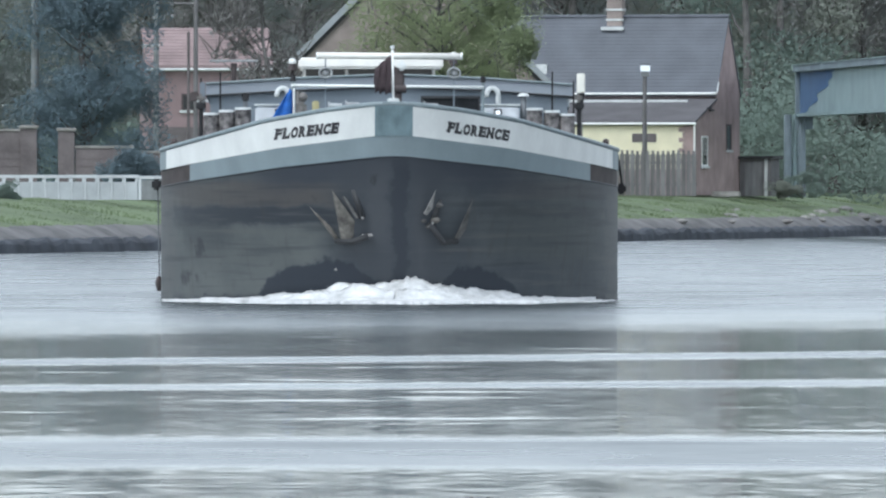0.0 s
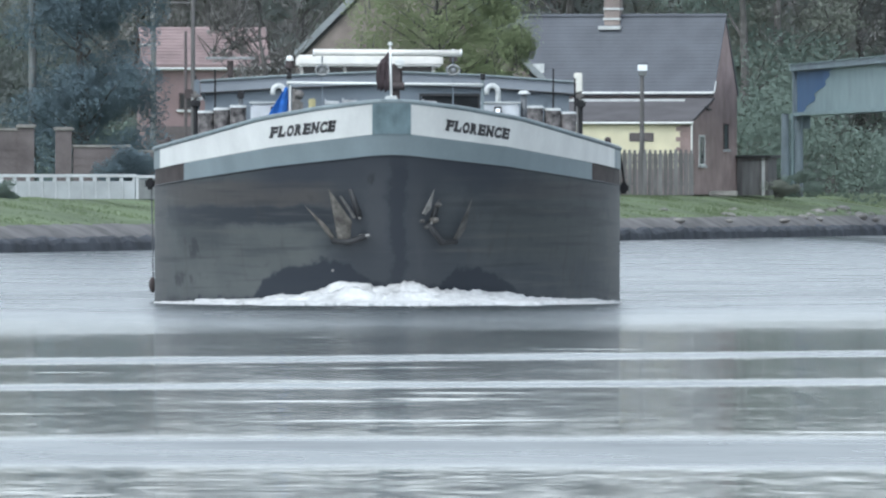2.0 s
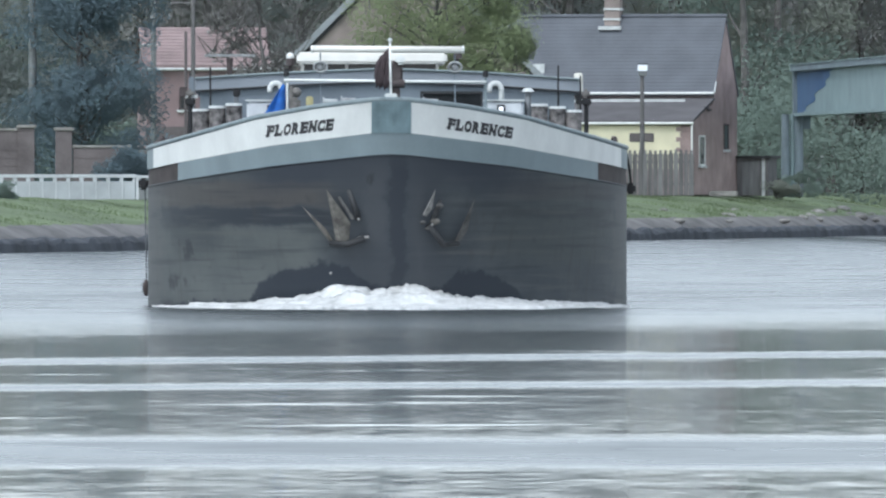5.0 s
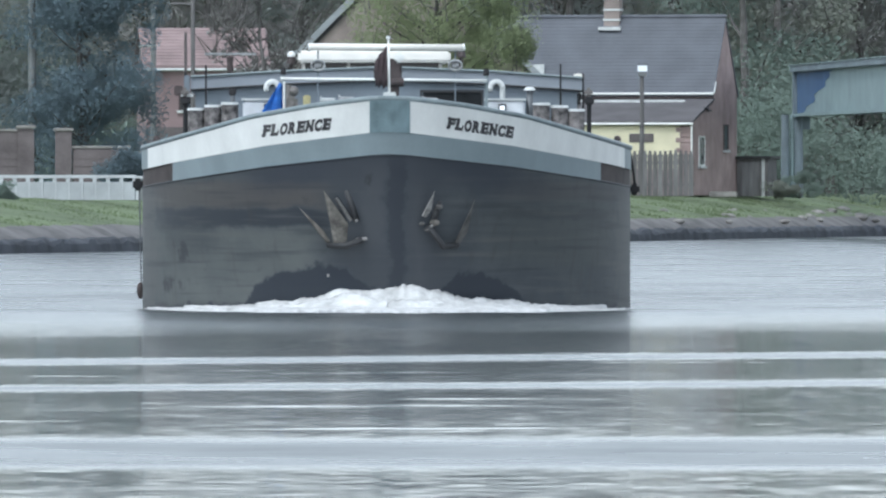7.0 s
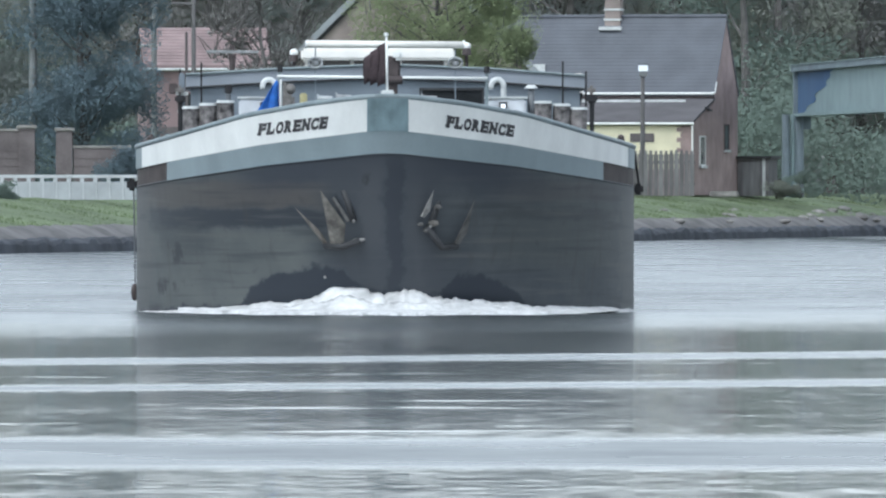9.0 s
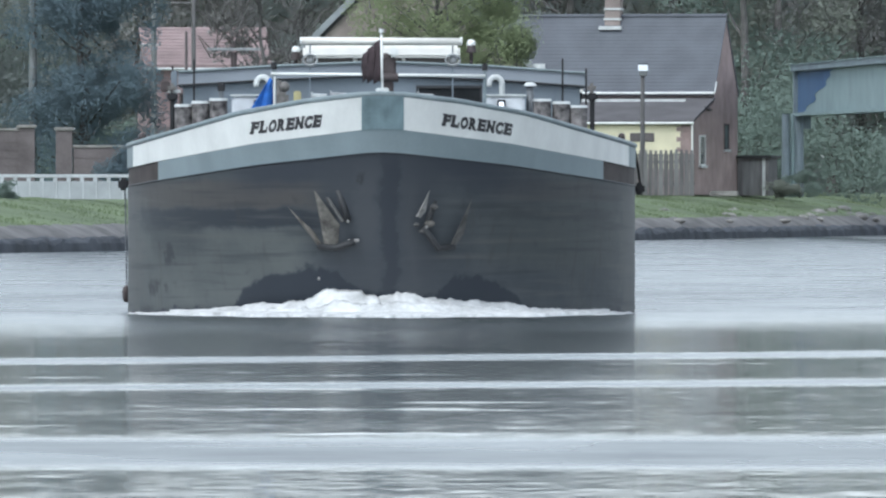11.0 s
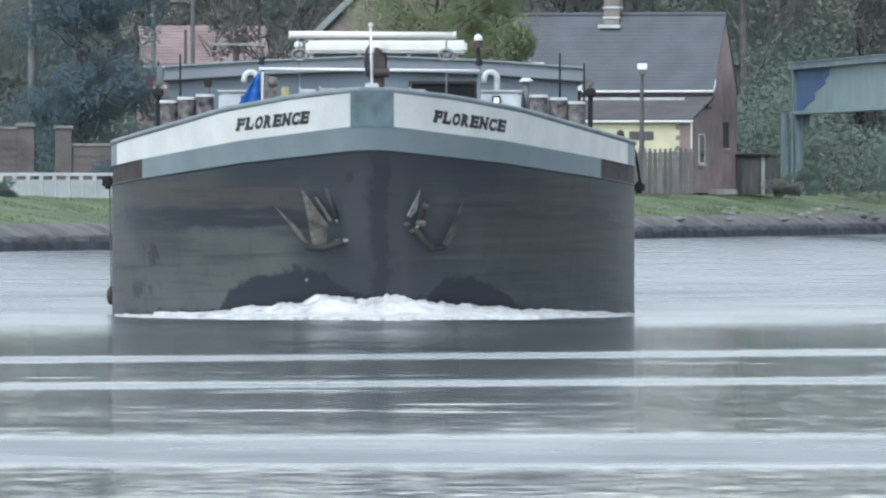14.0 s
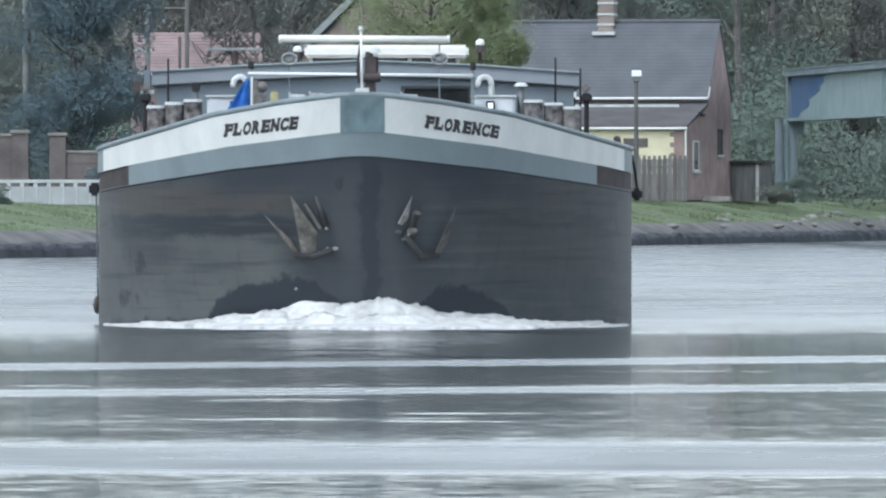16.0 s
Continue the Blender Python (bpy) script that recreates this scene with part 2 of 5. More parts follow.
def hull_mat():
    """Scraped dark hull paint: rub marks along the plating, worn grey patches, dark belts and black tar at the foot."""
    m = bpy.data.materials.new("scraped_hull")
    m.use_nodes = True
    n, l = m.node_tree.nodes, m.node_tree.links
    b = n["Principled BSDF"]
    co = n.new("ShaderNodeTexCoord")

    def tex(stretch, detail, rough=0.55):
        mp, t = n.new("ShaderNodeMapping"), n.new("ShaderNodeTexNoise")
        mp.inputs["Scale"].default_value = stretch
        t.inputs["Scale"].default_value, t.inputs["Detail"].default_value, t.inputs["Roughness"].default_value = 1.0, detail, rough
        l.new(co.outputs["Object"], mp.inputs[0])
        l.new(mp.outputs[0], t.inputs[0])
        return t.outputs[0]

    def mth(op, a, c, d=None):
        k = n.new("ShaderNodeMath")
        k.operation = op
        for i, v in enumerate((a, c, d)):
            if v is not None:
                if isinstance(v, (int, float)):
                    k.inputs[i].default_value = v
                else:
                    l.new(v, k.inputs[i])
        return k.outputs[0]

    def step(v, v0, v1, out0=0.0, out1=1.0):
        r = n.new("ShaderNodeMapRange")
        r.interpolation_type = "SMOOTHSTEP"
        if v0 > v1:
            v0, v1, out0, out1 = v1, v0, out1, out0
        for i, x in enumerate((v0, v1, out0, out1)):
            r.inputs[i + 1].default_value = x
        l.new(v, r.inputs[0])
        return r.outputs[0]

    def mix(f, a, c):
        k = n.new("ShaderNodeMix")
        k.data_type = "RGBA"
        l.new(f, k.inputs[0])
        for i, v in ((6, a), (7, c)):
            if isinstance(v, tuple):
                k.inputs[i].default_value = (*v, 1)
            else:
                l.new(v, k.inputs[i])
        return k.outputs[2]

    sep = n.new("ShaderNodeSeparateXYZ")
    l.new(co.outputs["Object"], sep.inputs[0])
    cloud, fine = tex((1, 1, 1.3), 6), tex((4.5, 4.5, 4.5), 5)
    X = mth("MULTIPLY_ADD", mth("SUBTRACT", tex((1.6, 1.6, 1.6), 6, 0.65), 0.5), 0.7, sep.outputs[0])
    Z = mth("MULTIPLY_ADD", mth("SUBTRACT", tex((1.1, 1.1, 2.4), 6, 0.65), 0.5), 0.32, sep.outputs[2])

    def patch(x0, x1, z0, z1, sx, sz, amount):
        """A worn patch with soft, uneven edges."""
        f = mth("MULTIPLY", step(X, x0 - sx, x0 + sx), step(X, x1 + sx, x1 - sx))
        f = mth("MULTIPLY", f, mth("MULTIPLY", step(Z, z0 - sz, z0 + sz), step(Z, z1 + sz, z1 - sz)))
        return mth("MULTIPLY", f, amount)

    base = mix(step(cloud, 0.32, 0.68), (0.052, 0.06, 0.068), (0.074, 0.082, 0.086))
    # broad worn grey on one side, from the corner to the anchor
    base = mix(patch(-4.75, -1.35, 0.1, 1.62, 0.5, 0.2, 0.95), base, mix(step(cloud, 0.3, 0.7), (0.086, 0.095, 0.095), (0.11, 0.119, 0.116)))
    base = mix(patch(-4.7, -1.2, 1.95, 2.45, 0.5, 0.07, 0.8), base, (0.083, 0.078, 0.074))
    base = mix(patch(-4.25, -0.75, 1.6, 1.93, 0.3, 0.05, 0.9), base, (0.032, 0.038, 0.047))
    base = mix(patch(-4.2, -3.3, 1.1, 1.7, 0.3, 0.2, 0.6), base, (0.04, 0.047, 0.053))
    # the other side: even dull grey, a little worn
    base = mix(patch(1.9, 4.6, 0.9, 2.1, 0.6, 0.25, 0.55), base, (0.078, 0.086, 0.083))
    base = mix(patch(2.2, 4.7, 2.1, 2.45, 0.5, 0.07, 0.5), base, (0.078, 0.075, 0.074))
    base = mix(patch(2.0, 4.6, 1.75, 1.9, 0.5, 0.05, 0.5), base, (0.038, 0.042, 0.048))
    # rubbed corners
    for x0, x1 in ((-4.9, -4.42), (4.4, 4.9)):
        base = mix(patch(x0, x1, -0.2, 2.2, 0.06, 0.1, 0.6), base, (0.1, 0.104, 0.102))
    # rub marks along the plating and runs down it
    rub = tex((0.3, 0.3, 8.0), 6)
    base = mix(mth("MULTIPLY", step(rub, 0.52, 0.72), 0.45), base, (0.112, 0.112, 0.106))
    base = mix(mth("MULTIPLY", step(rub, 0.48, 0.3), 0.5), base, (0.034, 0.038, 0.044))
    drip = tex((4.0, 4.0, 0.4), 5)
    base = mix(mth("MULTIPLY", step(drip, 0.56, 0.72), 0.35), base, (0.05, 0.048, 0.046))
    base = mix(mth("MULTIPLY", step(fine, 0.6, 0.75), 0.3), base, (0.036, 0.039, 0.043))
    # darker under the bulwark and round the stem, with paler and darker upright strips
    ax = mth("ABSOLUTE", sep.outputs[0], 0)
    high = mth("MULTIPLY_ADD", mth("ABSOLUTE", X, 0), 0.12, Z)
    base = mix(mth("MULTIPLY", mth("MULTIPLY", step(high, 2.3, 2.85), step(ax, 3.4, 1.8)), 0.85), base, (0.042, 0.048, 0.06))
    base = mix(mth("MULTIPLY", step(mth("ABSOLUTE", X, 0), 1.25, 0.75), 0.75), base, (0.048, 0.054, 0.063))
    base = mix(patch(-0.48, -0.1, 1.2, 2.65, 0.08, 0.3, 0.5), base, (0.07, 0.075, 0.082))
    base = mix(patch(-0.02, 0.3, 0.0, 2.9, 0.06, 0.3, 0.75), base, (0.027, 0.033, 0.043))
    base = mix(patch(0.45, 0.62, 0.4, 2.4, 0.1, 0.3, 0.4), base, (0.068, 0.073, 0.08))
    # small dark scars
    for x, z, w, h in ((-3.92, 1.1, 0.07, 0.2), (-4.22, 0.5, 0.05, 0.14), (-3.98, 0.48, 0.04, 0.06), (-4.35, 0.06, 0.1, 0.06), (4.3, 0.06, 0.12, 0.06), (-0.4, 2.5, 0.05, 0.1)):
        base = mix(patch(x - w, x + w, z - h, z + h, 0.04, 0.06, 0.75), base, (0.028, 0.031, 0.036))
    # tar along the foot: its upper edge climbs towards the anchors
    line = n.new("ShaderNodeValToRGB")
    e = line.color_ramp.elements
    e[0].position, e[0].color = 0.0, (0, 0, 0, 1)
    e[1].position, e[1].color = 1.0, (0, 0, 0, 1)
    for x, z in ((-4.3, 0.06), (-2.75, 0.14), (-2.45, 0.5), (-2.0, 0.78), (-1.3, 0.9), (-0.8, 0.86), (-0.4, 0.45), (0.9, 0.4), (1.25, 0.68), (1.7, 0.78), (2.15, 0.62), (2.6, 0.22), (3.6, 0.05)):
        e.new((x + 5) / 10).color = (z, z, z, 1)
    l.new(mth("DIVIDE", mth("ADD", sep.outputs[0], 5.0), 10.0), line.inputs[0])
    rag = mth("MULTIPLY_ADD", tex((2.6, 2.6, 2.6), 8, 0.65), 0.66, -0.33)
    over = mth("SUBTRACT", mth("ADD", line.outputs[0], rag), sep.outputs[2])
    base = mix(mth("MULTIPLY", step(over, -0.03, 0.07), 0.95), base, (0.024, 0.03, 0.04))
    l.new(base, b.inputs["Base Color"])
    bp = n.new("ShaderNodeBump")
    bp.inputs["Strength"].default_value, bp.inputs["Distance"].default_value = 0.3, 0.03
    l.new(mth("ADD", cloud, mth("MULTIPLY", rub, 0.4)), bp.inputs["Height"])
    l.new(bp.outputs[0], b.inputs["Normal"])
    b.inputs["Roughness"].default_value = 0.58
    b.inputs["Specular IOR Level"].default_value = 0.35
    return m


M_HULL = hull_mat()

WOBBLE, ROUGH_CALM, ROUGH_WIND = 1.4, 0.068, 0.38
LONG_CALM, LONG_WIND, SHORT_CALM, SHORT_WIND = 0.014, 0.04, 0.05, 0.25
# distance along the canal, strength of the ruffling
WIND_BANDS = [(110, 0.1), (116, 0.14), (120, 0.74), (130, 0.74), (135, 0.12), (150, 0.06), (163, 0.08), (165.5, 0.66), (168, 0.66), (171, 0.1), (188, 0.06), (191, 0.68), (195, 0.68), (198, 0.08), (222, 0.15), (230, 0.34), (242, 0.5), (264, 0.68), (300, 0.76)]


# ---- mesh helpers ----
def part(name, bm, material, parent=None, label="", smooth=False):
    me = bpy.data.meshes.new(name)
    bmesh.ops.recalc_face_normals(bm, faces=bm.faces)
    bm.to_mesh(me)
    bm.free()
    me.materials.append(material)
    if smooth:
        me.polygons.foreach_set("use_smooth", [True] * len(me.polygons))
    ob = new(name, me)
    ob.parent = parent
    return tagged(ob, label)


def box(bm, x0, x1, y0, y1, z0, z1, bevel=0.0):
    r = bmesh.ops.create_cube(bm, size=1)
    for v in r["verts"]:
        v.co = ((x0 + x1) / 2 + v.co.x * (x1 - x0), (y0 + y1) / 2 + v.co.y * (y1 - y0), (z0 + z1) / 2 + v.co.z * (z1 - z0))
    if bevel:
        es = list({e for v in r["verts"] for e in v.link_edges})
        bmesh.ops.bevel(bm, geom=es, offset=bevel, segments=2, affect="EDGES")
    return bm


def rod(bm, a, b, r0, r1=None, n=12):
    a, b = Vector(a), Vector(b)
    q = (b - a).to_track_quat("Z", "Y").to_matrix().to_4x4()
    m = Matrix.Translation((a + b) / 2) @ q
    bmesh.ops.create_cone(bm, cap_ends=True, segments=n, radius1=r0, radius2=r0 if r1 is None else r1, depth=(b - a).length, matrix=m)
    return bm


def B():
    return bmesh.new()


def empty(name, x=0, y=0, z=0, rz=0):
    e = new(name)
    e.matrix_basis = pose(x, y, z, 0, 0, rz)
    return e


# ---- water and banks ----
def make_water():
    """Canal water: small waves tilt its face, more in the wind-ruffled bands that lie across it."""
    m = bpy.data.materials.new("canal_water")
    m.use_nodes = True
    n, l = m.node_tree.nodes, m.node_tree.links
    b = n["Principled BSDF"]
    b.inputs["Base Color"].default_value = (0.032, 0.04, 0.041, 1)
    b.inputs["IOR"].default_value = 1.33
    geo, co = n.new("ShaderNodeNewGeometry"), n.new("ShaderNodeTexCoord")

    def noise_tex(source, stretch, detail, rough=0.5):
        mp, t = n.new("ShaderNodeMapping"), n.new("ShaderNodeTexNoise")
        mp.inputs["Scale"].default_value = stretch
        t.inputs["Scale"].default_value, t.inputs["Detail"].default_value, t.inputs["Roughness"].default_value = 1.0, detail, rough
        l.new(source, mp.inputs[0])
        l.new(mp.outputs[0], t.inputs[0])
        return t.outputs[0]

    def math_node(op, a, c, d=None):
        k = n.new("ShaderNodeMath")
        k.operation = op
        for i, v in enumerate((a, c, d)):
            if v is not None:
                if isinstance(v, (int, float)):
                    k.inputs[i].default_value = v
                else:
                    l.new(v, k.inputs[i])
        return k.outputs[0]

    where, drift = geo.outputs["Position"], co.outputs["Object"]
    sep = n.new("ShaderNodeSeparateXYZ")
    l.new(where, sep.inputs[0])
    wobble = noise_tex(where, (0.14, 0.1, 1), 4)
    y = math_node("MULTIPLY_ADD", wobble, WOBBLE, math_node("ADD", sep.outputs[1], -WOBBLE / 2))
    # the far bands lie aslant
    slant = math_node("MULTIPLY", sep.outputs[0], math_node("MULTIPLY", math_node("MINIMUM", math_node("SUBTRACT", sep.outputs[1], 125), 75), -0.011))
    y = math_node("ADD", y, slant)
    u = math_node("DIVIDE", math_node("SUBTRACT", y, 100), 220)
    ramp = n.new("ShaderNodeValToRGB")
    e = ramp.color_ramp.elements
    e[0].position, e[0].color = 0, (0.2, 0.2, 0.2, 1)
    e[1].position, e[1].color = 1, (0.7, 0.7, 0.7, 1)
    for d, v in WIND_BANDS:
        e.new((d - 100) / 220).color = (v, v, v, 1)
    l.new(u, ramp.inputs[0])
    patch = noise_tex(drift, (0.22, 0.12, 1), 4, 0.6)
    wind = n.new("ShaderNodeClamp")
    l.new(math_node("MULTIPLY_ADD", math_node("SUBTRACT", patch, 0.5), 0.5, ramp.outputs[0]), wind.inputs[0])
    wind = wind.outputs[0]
    # slopes of the long and the short waves
    long_wave = math_node("SUBTRACT", noise_tex(drift, (0.45, 0.5, 1), 2), 0.5)
    short_wave = math_node("SUBTRACT", noise_tex(drift, (2.0, 3.0, 1), 4, 0.65), 0.5)
    cross = math_node("SUBTRACT", noise_tex(drift, (0.9, 1.1, 1), 3), 0.5)
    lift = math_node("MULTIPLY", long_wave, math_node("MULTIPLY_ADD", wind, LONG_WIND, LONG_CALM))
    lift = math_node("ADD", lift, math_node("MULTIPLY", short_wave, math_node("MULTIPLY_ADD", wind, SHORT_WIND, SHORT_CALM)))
    tilt = n.new("ShaderNodeCombineXYZ")
    l.new(math_node("MULTIPLY", cross, 0.1), tilt.inputs[0])
    l.new(lift, tilt.inputs[1])
    add, unit = n.new("ShaderNodeVectorMath"), n.new("ShaderNodeVectorMath")
    unit.operation = "NORMALIZE"
    l.new(geo.outputs["Normal"], add.inputs[0])
    l.new(tilt.outputs[0], add.inputs[1])
    l.new(add.outputs[0], unit.inputs[0])
    l.new(unit.outputs[0], b.inputs["Normal"])
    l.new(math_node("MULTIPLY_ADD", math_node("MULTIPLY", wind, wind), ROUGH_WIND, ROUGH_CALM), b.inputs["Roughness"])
    bm = B()
    bmesh.ops.create_grid(bm, x_segments=1, y_segments=1, size=3000)
    ob = tagged(part("water", bm, m), "grey canal water with wind-ruffled bands reflecting the sky", "water", kind="structure")
    return ob, m


water, M_WATER = make_water()

BANK = (-15.4, 485.0)
ALONG = Vector((0.2107, 0.9775, 0))
INLAND = Vector((-0.9775, 0.2107, 0))


def bank_point(s, w, z):
    return Vector((BANK[0], BANK[1], z)) + ALONG * s + INLAND * w


def make_bank():
    prof = [(1.3, 0.72), (1.6, 0.94), (2, 1.04), (3.5, 1.3), (5, 1.55), (6.5, 1.75), (8, 1.86), (12, 1.9), (25, 1.9), (90, 2.0), (300, 3), (900, 6), (2600, 10)]
    bm = B()
    rows = []
    ss = [-900, -300, -80] + [-30 + 2 * i for i in range(120)] + [215, 240, 300, 500, 900, 2500]
    for s in ss:
        rows.append([])
        for w, z in prof:
            p = bank_point(s, w, z)
            p.z += (noise.noise(p * 0.4) * 0.12 + noise.noise(p * 1.7) * 0.06) * (0.4 if w > 8 else 1)
            rows[-1].append(bm.verts.new(p))
    for r0, r1 in zip(rows, rows[1:]):
        for i in range(len(prof) - 1):
            bm.faces.new((r0[i], r0[i + 1], r1[i + 1], r1[i]))
    tagged(part("ground", bm, M_GRASS, smooth=True), "rough grass on the canal bank and flat land behind", "ground", kind="structure")
    # the stone edge at the water
    bm = B()
    edge = [(-0.25, -1.5), (-0.05, 0.05), (0.0, 0.3), (0.1, 0.42), (0.3, 0.48), (0.5, 0.46), (0.6, -1.5)]
    rows = []
    for i in range(420):
        s = -30 + i * 0.6
        rows.append([bm.verts.new(bank_point(s, w + 0.1 * noise.noise((s * 1.2, w * 5, 1)), z + (0.16 * noise.noise((s * 0.7, w * 3, 5)) if z > 0 else 0))) for w, z in edge])
    for r0, r1 in zip(rows, rows[1:]):
        for i in range(len(edge) - 1):
            bm.faces.new((r0[i], r0[i + 1], r1[i + 1], r1[i]))
    wall = part("quay_wall", bm, M_STONE)
    tagged(wall, "low dark stone revetment at the water's edge", "quay wall", kind="structure")
    # worn rubble between the wall and the grass
    bm = B()
    rows = []
    for i in range(560):
        s = -30 + i * 0.45
        rows.append([bm.verts.new(bank_point(s, w + 0.07 * noise.noise((s * 1.9, w * 4, 11)), z + 0.07 * noise.noise((s * 1.1, w * 3, 15)))) for w, z in ((0.42, 0.36), (0.5, 0.5), (0.75, 0.62), (1.0, 0.76), (1.35, 0.9), (1.75, 0.94))])
    for r0, r1 in zip(rows, rows[1:]):
        for i in range(5):
            bm.faces.new((r0[i], r0[i + 1], r1[i + 1], r1[i]))
    tagged(part("rubble_slope", bm, M_RUBBLE, smooth=True), "brown-grey rubble slope above the dark revetment", "rubble", kind="structure")
    # grass blades and weeds on the slope
    rng = random.Random(4)
    verts, faces = [], []
    for i in range(60000):
        s, w = rng.uniform(-12, 190), rng.uniform(1.5, 11)
        z = float(np.interp(w, [p[0] for p in prof], [p[1] for p in prof]))
        p = bank_point(s, w, z - 0.06)
        h, a = rng.uniform(0.05, 0.16) * (0.6 + 0.8 * abs(noise.noise(p * 0.3))), rng.uniform(0, 6.28)
        dx, dy = 0.035 * math.cos(a), 0.035 * math.sin(a)
        k = len(verts)
        verts += [(p.x - dx, p.y - dy, p.z), (p.x + dx, p.y + dy, p.z), (p.x + rng.uniform(-0.05, 0.05), p.y, p.z + h)]
        faces.append((k, k + 1, k + 2))
    me = bpy.data.meshes.new("grass")
    me.from_pydata(verts, [], faces)
    me.materials.append(M_TUFT)
    tagged(new("grass", me), "tufts of rough green bank grass and weeds", "grass", kind="stuff")
    # the other bank, far to the side
    bm = B()
    vs = [bm.verts.new(bank_point(s, w, z)) for s, w, z in ((-20, -60, -1.5), (2500, -60, -1.5), (2500, -62, 1.2), (-20, -62, 1.2), (2500, -2600, 3), (-20, -2600, 3))]
    bm.faces.new(vs[:4])
    bm.faces.new((vs[3], vs[2], vs[4], vs[5]))
    tagged(part("far_ground", bm, M_GRASS), "grassy ground on the other side of the canal", "ground", kind="structure")
    # near bank, under the camera
    bm = B()
    box(bm, -300, 300, -400, 40, -2, 0.85)
    tagged(part("near_ground", bm, M_GRASS), "flat grassy near bank of the canal", "ground", kind="structure")


make_bank()


def stone_mesh(seed):
    rng = random.Random(seed)
    bm = B()
    bmesh.ops.create_icosphere(bm, subdivisions=2, radius=1)
    for v in bm.verts:
        v.co *= 1 + 0.35 * noise.noise(v.co * 1.3 + Vector((seed * 7.1, 0, 0)))
        v.co.z *= 0.6
    return bm


def make_stones():
    rng = random.Random(8)
    first = [part("boulder", stone_mesh(k), M_PALE_STONE) for k in range(4)]
    k = 0
    for i in range(30):
        s, w = 120 + 70 * rng.random() ** 0.6, rng.uniform(0.6, 3.2)
        p = bank_point(s, w, float(np.interp(w, (0.4, 2, 3.5), (0.65, 0.95, 1.25))))
        r = rng.uniform(0.12, 0.34)
        if i < 4:
            ob = first[i]
        else:
            ob = new("boulder", first[i % 4].data)
        ob.matrix_basis = pose(p.x, p.y, p.z + r * 0.2, 0, 0, rng.uniform(0, 360)) @ Matrix.Diagonal((r * rng.uniform(1, 1.8), r, r, 1))
        tagged(ob, "pale rubble boulder on the grassy bank", "stone", "rubble stones on the bank")


make_stones()


def make_ripples():
    """Low long ripples that run towards the near bank."""
    rng = random.Random(17)
    out = []
    for i in range(22):
        half = rng.uniform(0.6, 1.3)
        top = rng.uniform(0.009, 0.013)
        cx, w = rng.uniform(-5, 5), rng.uniform(0.8, 2.6)
        bm = B()
        cols = []
        for a in range(81):
            X = -w + 2 * w * a / 80
            fade = max(0.0, 1 - (X / w) ** 2)
            bend = 1.2 * noise.noise((X * 0.25, i * 3.7, 0)) + 0.3 * noise.noise((X * 1.1, i * 2.1, 5))
            cols.append([bm.verts.new((X, bend + half * k / 4, top * fade * math.exp(-(k / 2) ** 2) * (1 + 0.5 * noise.noise((X * 0.9, k, i))) - 0.004)) for k in range(-4, 5)])
        for c0, c1 in zip(cols, cols[1:]):
            for k in range(8):
                bm.faces.new((c0[k], c1[k], c1[k + 1], c0[k + 1]))
        ob = part("ripple", bm, M_WATER, smooth=True)
        tagged(ob, "low smooth ripple running over grey canal water", "ripple", "ripples on the canal")
        y0 = 122 + i * 4.6 + rng.uniform(-2, 2)
        out.append((ob, cx, y0, rng.uniform(0.5, 0.9)))
        ob.location = (cx, y0, 0)
    return out


ripples = make_ripples()

# ---- the barge ----
HW = 4.72


def lerp(x, xs, ys):
    return float(np.interp(x, xs, ys))


def z_top(X):
    return lerp(abs(X), (0, 0.4, 1.4, 2.6, 3.65, 4.75), (4.0, 3.99, 3.87, 3.66, 3.37, 3.08))


def z_white(X):
    return lerp(abs(X), (0, 0.4, 2.3, 4.2, 4.75), (3.4, 3.38, 3.14, 2.8, 2.68))


def z_grey(X):
    return lerp(abs(X), (0, 0.3, 2.3, 4.2, 4.75), (2.98, 2.97, 2.75, 2.46, 2.36))


def hull_d(X, z):
    """Distance aft of the hull's skin at half-breadth X and height z."""
    nose = 0.6 - 0.4 * max(z, -0.5)
    f = max(0.0, 1 - (abs(X) / HW) ** 1.8) ** (1 / 1.8)
    return 7.5 - (7.5 - nose) * f


XS = [HW * math.sin(math.pi / 2 * i / 40) for i in range(41)]
XS = [-x for x in XS[:0:-1]] + XS


def skin(name, lo, hi, n, material, parent, xs=XS, out=0.0, label="", thick=0.0):
    bm = B()
    cols = []
    for X in xs:
        a, b = lo(X), hi(X)
        cols.append([bm.verts.new((X, hull_d(X, a + (b - a) * k / n) - out, a + (b - a) * k / n)) for k in range(n + 1)])
    for c0, c1 in zip(cols, cols[1:]):
        for k in range(n):
            bm.faces.new((c0[k], c1[k], c1[k + 1], c0[k + 1]))
    ob = part(name, bm, material, parent, label, smooth=True)
    if thick:
        md = ob.modifiers.new("thickness", "SOLIDIFY")
        md.thickness, md.offset = thick, 0
        sharp = ob.modifiers.new("sharp_edges", "EDGE_SPLIT")
        sharp.split_angle = radians(40)
    return ob


def xs_between(a, b):
    return sorted({a, b, *[x for x in XS if a < x < b]})


